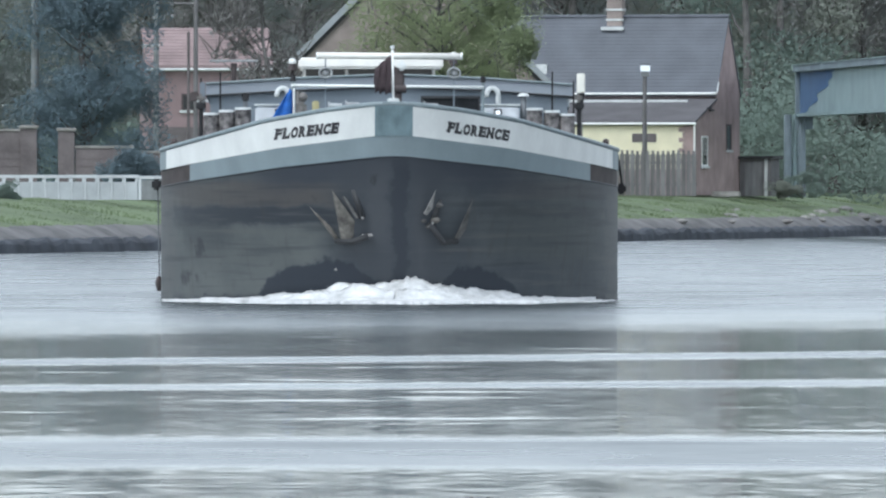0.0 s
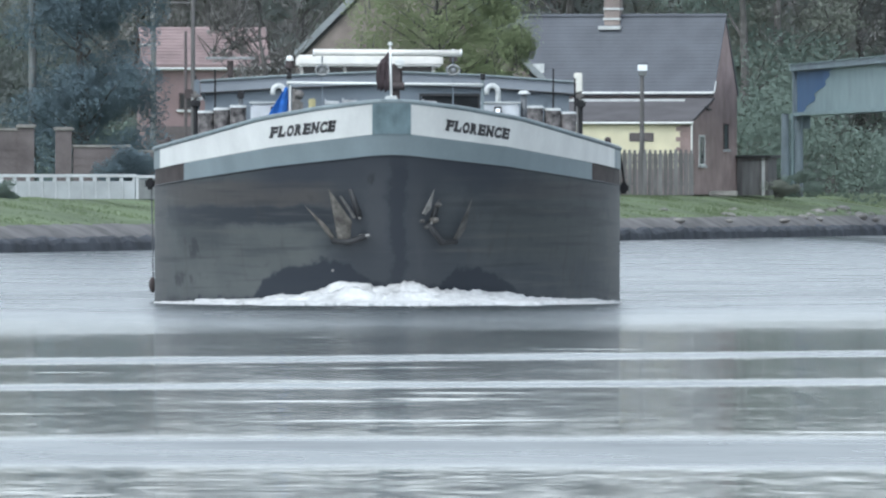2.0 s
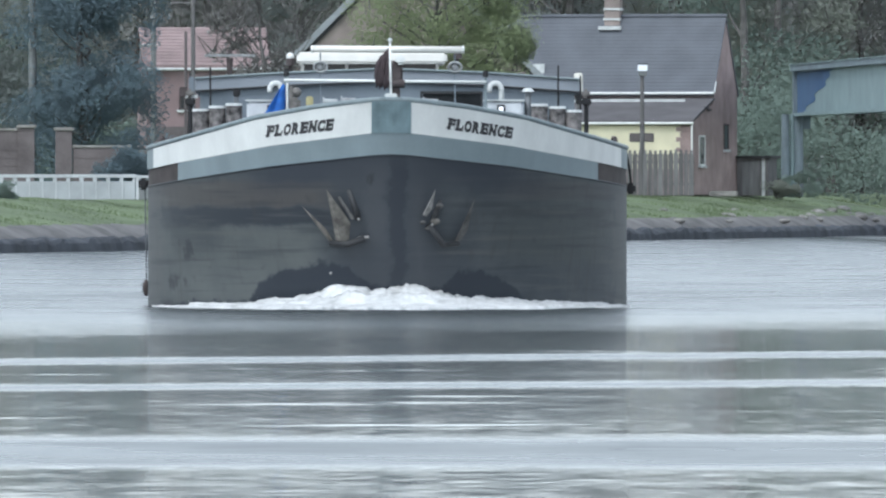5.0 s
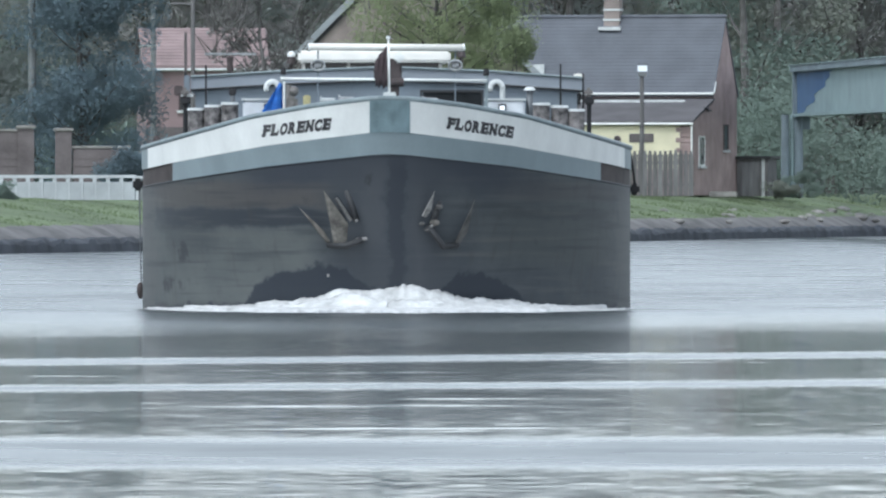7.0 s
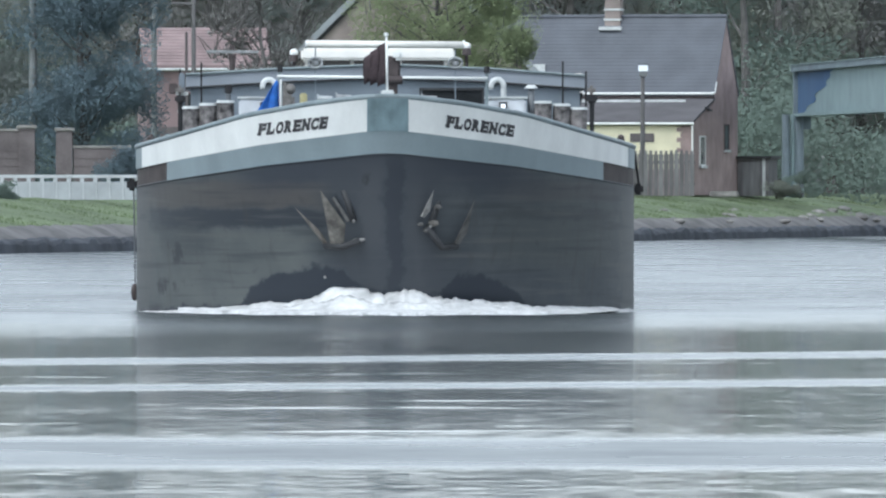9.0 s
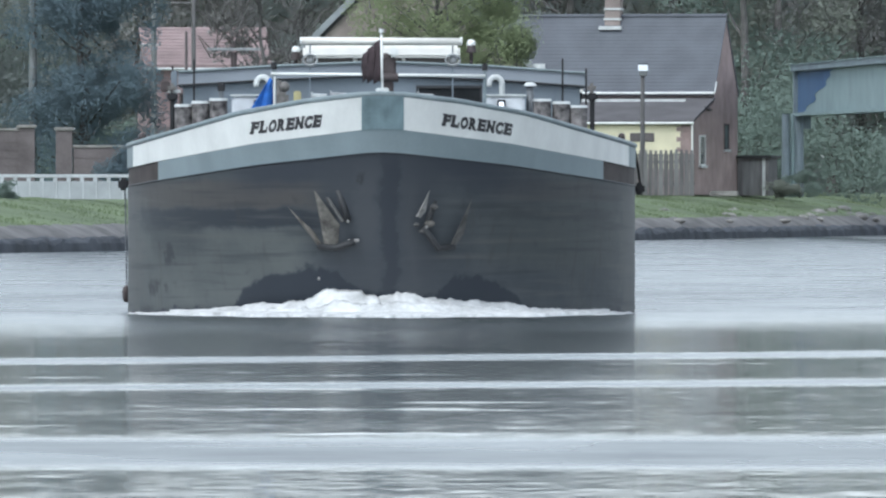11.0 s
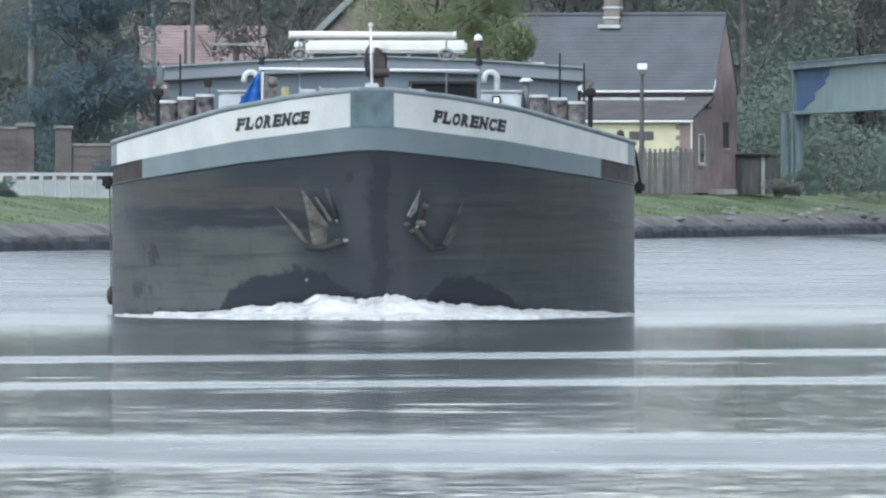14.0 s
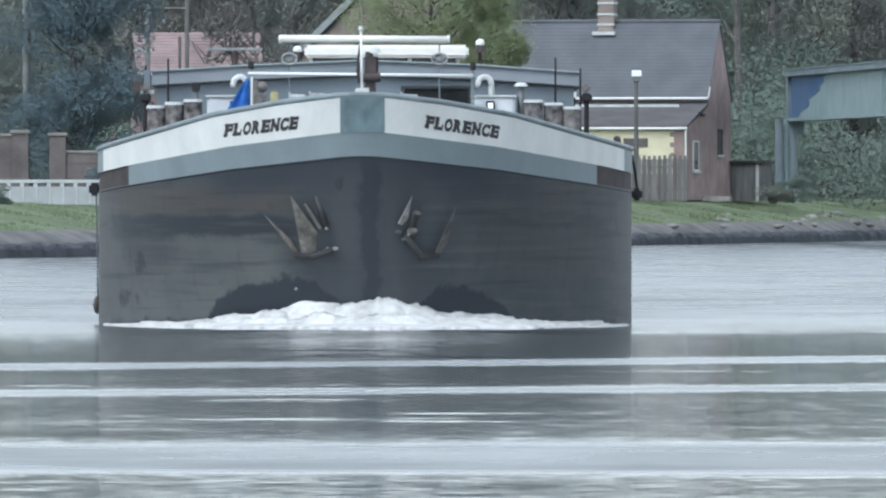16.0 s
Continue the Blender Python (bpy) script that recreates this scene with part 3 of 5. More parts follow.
def tube(bm, pts, r, n=8):
    """A round bar along points."""
    rings = []
    pts = [Vector(p) for p in pts]
    for i, p in enumerate(pts):
        t = (pts[min(i + 1, len(pts) - 1)] - pts[max(i - 1, 0)]).normalized()
        q = t.to_track_quat("Z", "Y")
        rings.append([bm.verts.new(p + q @ Vector((r * math.cos(a), r * math.sin(a), 0))) for a in [2 * math.pi * k / n for k in range(n)]])
    for r0, r1 in zip(rings, rings[1:]):
        for k in range(n):
            bm.faces.new((r0[k], r0[(k + 1) % n], r1[(k + 1) % n], r1[k]))
    bm.faces.new(rings[0])
    bm.faces.new(rings[-1])
    return bm


def ball(bm, c, r, sx=1, sy=1, sz=1):
    m = Matrix.Translation(c) @ Matrix.Diagonal((sx, sy, sz, 1))
    bmesh.ops.create_uvsphere(bm, u_segments=14, v_segments=9, radius=r, matrix=m)
    return bm


def lettering(text, x0, x1, base, height, parent):
    """The ship's name, laid on the curved bulwark; base(X) is the foot line."""
    step = (x1 - x0) / len(text)
    for i, ch in enumerate(text):
        cu = bpy.data.curves.new("letter", "FONT")
        cu.body, cu.size, cu.offset, cu.extrude = ch, 1.0, 0.066, 0.02
        tmp = bpy.data.objects.new("letter", cu)
        me = bpy.data.meshes.new_from_object(tmp)
        bpy.data.objects.remove(tmp)
        bm = B()
        bm.from_mesh(me)
        bpy.data.meshes.remove(me)
        bmesh.ops.triangulate(bm, faces=bm.faces)
        lo = min(v.co.x for v in bm.verts)
        hi = max(v.co.x for v in bm.verts)
        top = max(v.co.y for v in bm.verts)
        for v in bm.verts:
            v.co.x, v.co.y = (v.co.x - lo) / (hi - lo) * 0.86, v.co.y / top
        stems = {"F": (0.1,), "L": (0.1,), "R": (0.1,), "E": (0.1,), "N": (0.1, 0.76)}.get(ch, ())
        for sx in stems:
            box(bm, sx - 0.06, sx + 0.2 if sx < 0.5 else sx + 0.1, 0.02, 0.98, -0.02, 0.02)
            for y in (0.0, 0.86):
                if not (ch == "R" and sx > 0.5 and y > 0.5):
                    box(bm, sx - 0.2, sx + 0.2, y, y + 0.17, -0.02, 0.02)
        for y0, y1 in {"F": ((0.58, 0.9),), "L": ((0.1, 0.42),), "E": ((0.1, 0.36), (0.66, 0.9)), "C": ((0.1, 0.36), (0.62, 0.92))}.get(ch, ()):
            box(bm, 0.72, 0.88, y0, y1, -0.02, 0.02)
        for v in bm.verts:
            X = x0 + (i + v.co.x + 0.22 * (v.co.y - 0.5)) * step
            z = base(X) + v.co.y * height
            v.co = (X, hull_d(X, z) - 0.046 - v.co.z * 0.3, z)
        shade = bm.copy()
        for v in shade.verts:
            v.co = (v.co.x + 0.028, hull_d(v.co.x + 0.028, v.co.z - 0.025) - 0.038, v.co.z - 0.025)
        lt = part("letter", bm, M_LETTER, parent)
        part("letter_shade", shade, M_LETTERSHADE, lt, "black drop shade of the letter")


def make_anchor(g, flukes, crown, shank):
    bm = B()

    def on(X, z, out):
        return Vector((X, hull_d(X, z) - out, z))

    a, b = crown
    tube(bm, [on(*a, 0.12), on((a[0] + b[0]) / 2, min(a[1], b[1]) - 0.03, 0.2), on(*b, 0.12)], 0.06)
    tube(bm, [on(*shank[0], 0.08), on(*shank[1], -0.04)], 0.06)
    body = part("anchor", bm, M_DARK, g, "weathered stockless anchor in its hawse", smooth=True)
    for foot, tip, wide, iron in flukes:
        f, t = on(*foot, 0.1), on(*tip, 0.3)
        ax = (t - f).normalized()
        sd = ax.cross(Vector((0, 1, 0))).normalized()
        bm = B()
        up = Vector((0, -0.07, 0))
        v = [bm.verts.new(p) for p in (f - sd * wide * 0.7, f + sd * wide * 0.45, f + up, f - up * 0.4, t, f + ax * 0.3 * (t - f).length - sd * wide * 1.25, f + ax * 0.38 * (t - f).length + sd * wide * 0.25, f + ax * 0.4 * (t - f).length + up * 1.1)]
        for q in ((0, 5, 7, 2), (2, 7, 6, 1), (5, 4, 7), (7, 4, 6), (0, 2, 3), (2, 1, 3), (0, 3, 5), (3, 1, 6), (5, 3, 4), (3, 6, 4)):
            bm.faces.new([v[i] for i in q])
        part("fluke", bm, iron, body)
    bm = B()
    ball(bm, on(*shank[0], 0.18), 0.03)
    part("shackle", bm, M_IRONPALE, body)


def make_barge():
    g = empty("barge")
    tagged(g, "dark steel cargo barge with white and blue-grey bow bulwark", "barge")
    skin("hull", lambda X: -1.0, z_grey, 14, M_HULL, g, thick=0.02)
    skin("grey_band", z_grey, z_white, 2, M_GREY, g, xs_between(-4.1, 4.06), 0.012, "blue-grey painted bulwark strake", 0.04)
    for a, b in ((-HW, -4.1), (4.06, HW)):
        skin("corner_plate", z_grey, z_white, 2, M_RUST, g, xs_between(a, b), 0.008, "rusty brown plate")
    for a, b in ((-4.59, -0.37), (0.38, 4.56)):
        skin("white_panel", z_white, z_top, 4, M_WHITE, g, xs_between(a, b), 0.012, "white painted bulwark panel", 0.05)
    for a, b in ((-HW, -4.59), (4.56, HW)):
        skin("bulwark_end", z_white, z_top, 3, M_GREY, g, xs_between(a, b), 0.008, thick=0.05)
    skin("stem_plate", z_white, z_top, 4, M_STEM, g, xs_between(-0.37, 0.38), 0.02, "blue-grey stem plate with worn paint", 0.06)
    bm = B()
    tube(bm, [(X, hull_d(X, z_top(X)), z_top(X) + 0.02) for X in XS], 0.055, 10)
    part("rail", bm, M_RAIL, g, "grey bulwark cap rail", smooth=True)
    bm = B()
    tube(bm, [(X, hull_d(X, z_grey(X)) - 0.01, z_grey(X) - 0.01) for X in XS], 0.02, 6)
    part("rubbing_strake", bm, M_HULL, g, smooth=True)
    bm = B()
    box(bm, -0.23, 0.23, -1.05, -0.6, 4.0, 4.06, 0.015)
    part("stem_cap", bm, M_RAIL, g)
    # plate seams
    for z in (0.95, 1.75):
        bm = B()
        tube(bm, [(X, hull_d(X, z) + 0.006, z) for X in XS], 0.008, 5)
        part("weld_seam", bm, M_HULL, g, smooth=True)
    # fore deck, sides, stern
    bm = B()
    top = [bm.verts.new((X, hull_d(X, 2.9) + 0.1, 2.95)) for X in xs_between(-4.6, 4.6)]
    back = [bm.verts.new((x, 8.2, 2.95)) for x in (4.6, -4.6)]
    bm.faces.new(top + back)
    part("fore_deck", bm, M_DECK, g)
    for sx in (-1, 1):
        bm = B()
        box(bm, min(sx * 4.65, sx * HW), max(sx * 4.65, sx * HW), 7.5, 76, -1, 2.62)
        part("side_plating", bm, M_HULL, g)
        bm = B()
        box(bm, min(sx * 3.75, sx * 4.65), max(sx * 3.75, sx * 4.65), 8.2, 76, 2.5, 2.6)
        part("side_deck", bm, M_DECK, g)
    bm = B()
    box(bm, -4.65, 4.65, 76, 78, -1, 2.9, 0.3)
    part("stern", bm, M_HULL, g)
    # crowned hatch covers on the hold's coaming
    bm = B()
    box(bm, -3.71, 3.71, 8.08, 62, 2.6, 4.41)
    part("hold_coaming", bm, M_COAM, g, "blue-grey hold coaming")
    crown = [(-3.8, 4.49), (-2.0, 4.6), (0, 4.68), (2.0, 4.6), (3.81, 4.47)]
    for j in range(9):
        bm = B()
        d0, d1 = 8.0 + j * 6.0, 8.0 + j * 6.0 + 5.92
        ring = [[bm.verts.new((x, d, z)) for x, z in crown] + [bm.verts.new((x, d, z - 0.27)) for x, z in crown[::-1]] for d in (d0, d1)]
        k = len(ring[0])
        for i in range(k):
            bm.faces.new((ring[0][i], ring[0][(i + 1) % k], ring[1][(i + 1) % k], ring[1][i]))
        bm.faces.new(ring[0])
        bm.faces.new(ring[1][::-1])
        hc = part("hatch_cover", bm, M_HATCH, g, "blue-grey crowned steel hatch cover")
        if j == 0:
            bm = B()
            tube(bm, [(x, 7.97, z + 0.005) for x, z in crown], 0.028, 6)
            part("edge_bead", bm, M_RAIL, hc)
            bm = B()
            tube(bm, [(x, 7.98, z - 0.25) for x, z in crown], 0.02, 6)
            part("lower_bead", bm, M_DARK, hc)
            for x in (-3.3, -2.2, -1.1, 0.3, 1.2, 2.5, 3.2):
                bm = B()
                box(bm, x - 0.025, x + 0.025, 8.04, 8.08, 2.7, 4.15)
                part("stiffener", bm, M_COAM, g)
    # wheelhouse, lowered, far aft
    bm = B()
    box(bm, -1.85, 1.95, 63, 67.5, 2.6, 4.95, 0.08)
    wh = part("wheelhouse", bm, M_WHITE, g, "white lowered wheelhouse")
    bm = B()
    box(bm, -1.68, 1.88, 62.4, 68, 5.25, 5.53, 0.06)
    part("wheelhouse_roof", bm, M_CREAM, wh, "cream wheelhouse roof edge")
    bm = B()
    box(bm, -1.55, 1.65, 62.95, 63.0, 4.7, 5.25)
    part("windscreen", bm, M_GLASS, wh, "dark wheelhouse windscreen")
    for x in (-1.55, -0.5, 0.6, 1.65):
        bm = B()
        box(bm, x - 0.04, x + 0.04, 62.9, 63.05, 4.6, 5.24)
        part("window_post", bm, M_CREAM, wh)
    for x, z in ((-1.84, 5.42), (2.13, 5.57)):
        bm = B()
        rod(bm, (x, 63, 4.9), (x, 63, z), 0.04)
        rod(bm, (x, 62.9, z - 0.2), (x, 62.9, z - 0.02), 0.11, 0.09)
        pl = part("searchlight", bm, M_BROWN, wh)
        bm = B()
        ball(bm, (x, 62.9, z), 0.1)
        part("lamp_hood", bm, M_WHITE, pl, smooth=True)
    # radar scanner on its mast beside the wheelhouse
    bm = B()
    rod(bm, (-3.29, 68.5, 2.6), (-3.29, 68.5, 5.0), 0.08)
    rod(bm, (-3.29, 68.5, 5.0), (-3.29, 68.5, 5.44), 0.06, 0.085)
    rd = part("radar_mast", bm, M_BROWN, g)
    bm = B()
    box(bm, -0.62, 0.62, -0.05, 0.05, -0.032, 0.032, 0.015)
    sc = part("radar_scanner", bm, M_FLOOD, rd, "pale radar scanner bar")
    sc.matrix_basis = pose(-3.29, 68.5, 5.5, 0, 0, 12)
    bm = B()
    rod(bm, (-3.29, 68.5, 5.54), (-3.29, 68.5, 5.66), 0.07, 0.05)
    part("radar_motor", bm, M_BROWN, rd)
    # fore mast: long white tube on a frame
    bm = B()
    rod(bm, (-1.5, 6.2, 5.06), (1.48, 6.2, 5.04), 0.068, 0.068, 16)
    tb = part("mast_tube", bm, M_CREAM, g, "white horizontal mast tube", smooth=True)
    for x in (-1.5, 1.48):
        bm = B()
        rod(bm, (x - 0.02, 6.2, 5.05), (x + 0.02, 6.2, 5.05), 0.075)
        part("end_cap", bm, M_WHITE, tb)
    for x in (-1.33, 1.32):
        bm = B()
        rod(bm, (x, 6.3, 2.95), (x, 6.3, 5.0), 0.013)
        ls = part("mast_leg", bm, M_COAM, g)
        bm = B()
        tube(bm, [(x + 0.13 * math.cos(t), 6.1, 4.7 + 0.1 * math.sin(t)) for t in [2 * math.pi * k / 16 for k in range(17)]], 0.025, 6)
        rod(bm, (x, 6.12, 4.7), (x, 6.2, 4.7), 0.085)
        part("floodlight", bm, M_FLOOD, ls, "round pale floodlight", smooth=True)
    # thin white boom with posts and lanterns
    bm = B()
    rod(bm, (-2.05, 5.5, 4.44), (1.92, 5.5, 4.4), 0.028)
    part("boom", bm, M_WHITE, g, "thin white horizontal boom", smooth=True)
    for x, z in ((-2.0, 4.52), (1.91, 4.5)):
        bm = B()
        rod(bm, (x, 5.6, 2.95), (x, 5.6, z), 0.03)
        ps = part("boom_post", bm, M_RAIL, g)
        bm = B()
        rod(bm, (x, 5.6, z), (x, 5.6, z + 0.13), 0.055, 0.05)
        part("lantern", bm, M_BLACK, ps)
    # gooseneck vents
    for x in (-2.2, 2.13):
        bm = B()
        pts = [(x + 0.11, 6.6, 2.95), (x + 0.11, 6.6, 4.22)] + [(x - 0.01 + 0.12 * math.cos(a), 6.6, 4.26 + 0.13 * math.sin(a)) for a in [math.pi * k / 8 for k in range(9)]] + [(x - 0.13, 6.6, 4.2)]
        tube(bm, pts, 0.055, 10)
        part("gooseneck_vent", bm, M_PALE, g, "white swan-neck vent pipe", smooth=True)
    # lockers with a bright little lamp
    for x0, x1, lx in ((-2.78, -2.06, -2.3), (1.9, 2.66, 2.22)):
        bm = B()
        box(bm, x0, x1, 5.9, 6.5, 2.95, 4.02, 0.04)
        lk = part("deck_locker", bm, M_LOCKER, g, "white deck locker")
        bm = B()
        box(bm, x0 - 0.03, x1 + 0.03, 5.87, 6.53, 4.02, 4.06, 0.015)
        part("lid", bm, M_PALE, lk)
        bm = B()
        box(bm, lx - 0.075, lx + 0.075, 5.82, 5.9, 3.75, 3.96, 0.01)
        part("lamp_frame", bm, M_BLACK, lk)
        bm = B()
        box(bm, lx - 0.045, lx + 0.045, 5.81, 5.83, 3.78, 3.92)
        part("lamp_glass", bm, M_LAMP, lk, "lit deck lamp")
    # blue cloth hung on a stick
    bm = B()
    v = []
    for i in range(7):
        for j in range(7):
            a, b = i / 6, j / 6
            w = 0.05 + 0.44 * b
            v.append(bm.verts.new((-2.02 - a * w, 5.3 + 0.05 * math.sin(a * 9 + b * 3), 4.32 - b * 0.72 + a * 0.05)))
    for i in range(6):
        for j in range(6):
            bm.faces.new((v[i * 7 + j], v[i * 7 + j + 1], v[i * 7 + j + 8], v[i * 7 + j + 7]))
    ct = part("blue_flag", bm, M_BLUE, g, "furled bright blue flag", smooth=True)
    md = ct.modifiers.new("thickness", "SOLIDIFY")
    md.thickness = 0.012
    bm = B()
    rod(bm, (-2.0, 5.3, 2.95), (-1.98, 5.3, 4.38), 0.02)
    part("flag_stick", bm, M_WHITE, g)
    bm = B()
    box(bm, -1.95, -1.72, 5.2, 5.45, 2.95, 4.1, 0.05)
    ball(bm, (-1.8, 5.3, 4.2), 0.1)
    rod(bm, (-1.9, 5.3, 4.05), (-1.9, 5.3, 4.32), 0.05)
    part("capstan", bm, M_DECKGEAR, g, "grey-brown deck machinery")
    # windscreen board, funnel
    bm = B()
    box(bm, 0.69, 1.86, 6.5, 6.56, 3.4, 4.2)
    bd = part("hatch_board", bm, M_BLACKGLOSS, g, "dark board before the coaming")
    bm = B()
    for x0, x1, z0, z1 in ((0.64, 1.87, 4.18, 4.23), (0.64, 0.68, 3.4, 4.2), (1.83, 1.87, 3.4, 4.2)):
        box(bm, x0, x1, 6.46, 6.5, z0, z1)
    part("board_frame", bm, M_DARK, bd)
    bm = B()
    rod(bm, (2.76, 6.4, 2.95), (2.76, 6.4, 4.22), 0.065)
    fn = part("stove_pipe", bm, M_STEELDARK, g, "grey stove pipe with a cap", smooth=True)
    bm = B()
    rod(bm, (2.76, 6.4, 4.22), (2.76, 6.4, 4.29), 0.13, 0.07)
    part("pipe_cap", bm, M_PALE, fn)
    # bollards: three each side, rusty with white tops
    for x, z in ((-3.68, 3.88), (-3.36, 3.94), (-3.03, 3.99), (2.98, 3.98), (3.33, 3.93), (3.65, 3.86)):
        bm = B()
        d = 5.3 + abs(x) * 0.25
        rod(bm, (x, d, 2.95), (x, d, z - 0.05), 0.17, 0.165, 18)
        bmesh.ops.bevel(bm, geom=[e for e in bm.edges if e.calc_length() < 0.06], offset=0.01, affect="EDGES")
        bl = part("bollard", bm, M_BOLLARD, g, "rusty mottled mooring bollard", smooth=False)
        bm = B()
        rod(bm, (x, d, z - 0.05), (x, d, z), 0.18, 0.165, 18)
        part("bollard_cap", bm, M_PALE, bl, "pale bollard head")
    # posts, whips and edge gear
    bm = B()
    rod(bm, (-2.98, 6.3, 2.95), (-2.98, 6.3, 4.12), 0.045)
    ps = part("vent_post", bm, M_STEELDARK, g)
    bm = B()
    box(bm, -3.05, -2.91, 6.23, 6.37, 4.12, 4.28, 0.02)
    part("post_head", bm, M_BLACK, ps)
    for x, z in ((-3.5, 4.72), (3.38, 4.74), (-3.9, 4.6), (3.82, 4.55)):
        bm = B()
        rod(bm, (x, 7.6, 2.95), (x, 7.6, z), 0.022, 0.018)
        part("whip_rod", bm, M_BLACK, g)
    for x in (-3.9, 3.93):
        bm = B()
        rod(bm, (x, 7.4, 2.8), (x, 7.4, 3.95), 0.045, 0.045)
        box(bm, x - 0.1, x + 0.1, 7.3, 7.5, 3.95, 4.1, 0.03)
        pg = part("side_light", bm, M_BLACK, g, "dark side-light bracket")
        bm = B()
        box(bm, x - 0.09, x + 0.07, 7.32, 7.48, 4.1, 4.28, 0.05)
        part("light_shield", bm, M_DECKGEAR, pg)
    bm = B()
    box(bm, -3.93, -3.81, 7.5, 7.62, 3.9, 4.52, 0.02)
    tw = part("light_tower", bm, M_COAM, g, "grey steel side-light tower")
    bm = B()
    box(bm, -3.99, -3.75, 7.46, 7.5, 4.1, 4.16)
    part("tower_step", bm, M_PALE, tw)
    bm = B()
    box(bm, -4.12, -3.95, 7.48, 7.64, 4.12, 4.32, 0.02)
    part("lamp_box", bm, M_BROWN, tw)
    for x in (-4.5, 4.42):
        bm = B()
        rod(bm, (x, 6.9, 3.0), (x, 6.9, 3.26), 0.05)
        rod(bm, (x - 0.12, 6.9, 3.2), (x + 0.12, 6.9, 3.24), 0.03)
        ball(bm, (x + 0.05, 6.9, 3.28), 0.07)
        part("fairlead", bm, M_BROWN, g, "rusty fairlead with rope", smooth=True)
    # side fenders
    bm = B()
    box(bm, -4.93, -4.73, 8.2, 8.7, 2.28, 2.52, 0.05)
    fd = part("fender", bm, M_BLACK, g, "black rubber corner fender")
    bm = B()
    rod(bm, (-4.8, 8.4, 2.4), (-4.77, 8.4, 0.45), 0.014)
    part("rope", bm, M_STEELDARK, fd)
    bm = B()
    ball(bm, (-4.78, 8.4, 0.34), 0.075, 1, 1, 2.2)
    part("rope_fender", bm, M_BROWN, fd, smooth=True)
    bm = B()
    box(bm, 4.73, 4.93, 8.2, 8.7, 2.2, 2.42, 0.05)
    fd = part("fender", bm, M_BLACK, g, "black rubber corner fender")
    bm = B()
    tube(bm, [(4.6, 7.6, 3.1), (4.74, 7.9, 3.0), (4.8, 8.2, 2.7), (4.84, 8.3, 2.4)], 0.025, 6)
    part("bent_rail", bm, M_BLACK, fd)
    # flag staff at the stem, and the gear behind it
    bm = B()
    rod(bm, (0.0, -0.7, 4.05), (-0.02, -0.7, 5.14), 0.022)
    st = part("flag_staff", bm, M_WHITE, g, "white flag staff", smooth=True)
    bm = B()
    rod(bm, (-0.02, -0.7, 5.14), (-0.02, -0.7, 5.2), 0.05, 0.035)
    part("staff_truck", bm, M_PALE, st)
    bm = B()
    box(bm, -0.12, 0.12, -0.85, -0.55, 4.05, 4.14, 0.02)
    part("staff_socket", bm, M_PALE, st)
    bm = B()
    rod(bm, (0.12, 3.0, 2.95), (0.12, 3.0, 4.8), 0.1, 0.09)
    box(bm, 0.02, 0.26, 2.9, 3.1, 4.3, 4.75, 0.04)
    rod(bm, (-0.05, 2.9, 4.35), (0.3, 2.9, 4.35), 0.08)
    wl = part("windlass_post", bm, M_BROWN, g, "rust-brown windlass post")
    bm = B()
    box(bm, 0.12, 0.3, 2.8, 2.95, 4.72, 4.92, 0.05)
    part("lamp_housing", bm, M_WHITE, wl)
    # low gear along the rail
    for x, z, m in ((-1.15, 4.06, M_STEEL), (-0.8, 4.08, M_FLOOD), (0.8, 4.06, M_FLOOD), (1.02, 3.98, M_STEEL), (-1.55, 4.1, M_YELLOWGEAR)):
        bm = B()
        rod(bm, (x, 2.6, 2.95), (x, 2.6, z - 0.1), 0.06)
        if m is not M_YELLOWGEAR:
            rod(bm, (x - 0.14, 2.6, z - 0.06), (x + 0.14, 2.6, z - 0.06), 0.06, 0.05)
            rod(bm, (x - 0.15, 2.6, z - 0.06), (x - 0.12, 2.6, z - 0.06), 0.09)
        else:
            box(bm, x - 0.07, x + 0.07, 2.55, 2.65, z - 0.3, z, 0.02)
        part("winch" if m is not M_YELLOWGEAR else "hand_wheel_post", bm, m, g, smooth=False)
    make_anchor(g, [((-1.13, 1.27), (-1.72, 1.99), 0.065, M_ANCHOR), ((-0.95, 1.28), (-1.24, 2.3), 0.22, M_ANCHOR)], ((-1.15, 1.27), (-0.5, 1.36)), ((-0.62, 1.72), (-0.8, 2.3)))
    make_anchor(g, [((1.28, 1.3), (1.62, 2.12), 0.085, M_ANCHORDARK), ((0.64, 1.8), (0.86, 2.3), 0.075, M_IRONPALE)], ((0.74, 1.62), (1.3, 1.26)), ((0.8, 1.62), (0.95, 2.1)))
    for x, z, r, m in ((0.86, 1.68, 0.075, M_ANCHOR), (0.72, 1.55, 0.05, M_ANCHORDARK), (0.94, 1.98, 0.06, M_ANCHORDARK), (0.62, 1.66, 0.045, M_ANCHORDARK)):
        bm = B()
        ball(bm, (x, hull_d(x, z) - 0.12, z), r, 1.3, 1, 0.8)
        part("anchor_link", bm, m, g, smooth=True)
    for x0, z0, x1, z1, m in ((-0.72, 1.72, -1.0, 2.15, M_ANCHORDARK), (-0.62, 1.36, -0.42, 1.38, M_IRONPALE)):
        bm = B()
        rod(bm, (x0, hull_d(x0, z0) - 0.1, z0), (x1, hull_d(x1, z1) - 0.1, z1), 0.035, 0.03)
        part("anchor_shackle", bm, m, g)
    for x in (-0.55, -1.15):
        bm = B()
        ball(bm, (x, hull_d(x, 1.0) - 0.02, 0.68 if x < -1 else 1.36), 0.03)
        part("hull_eye", bm, M_IRONPALE, g)
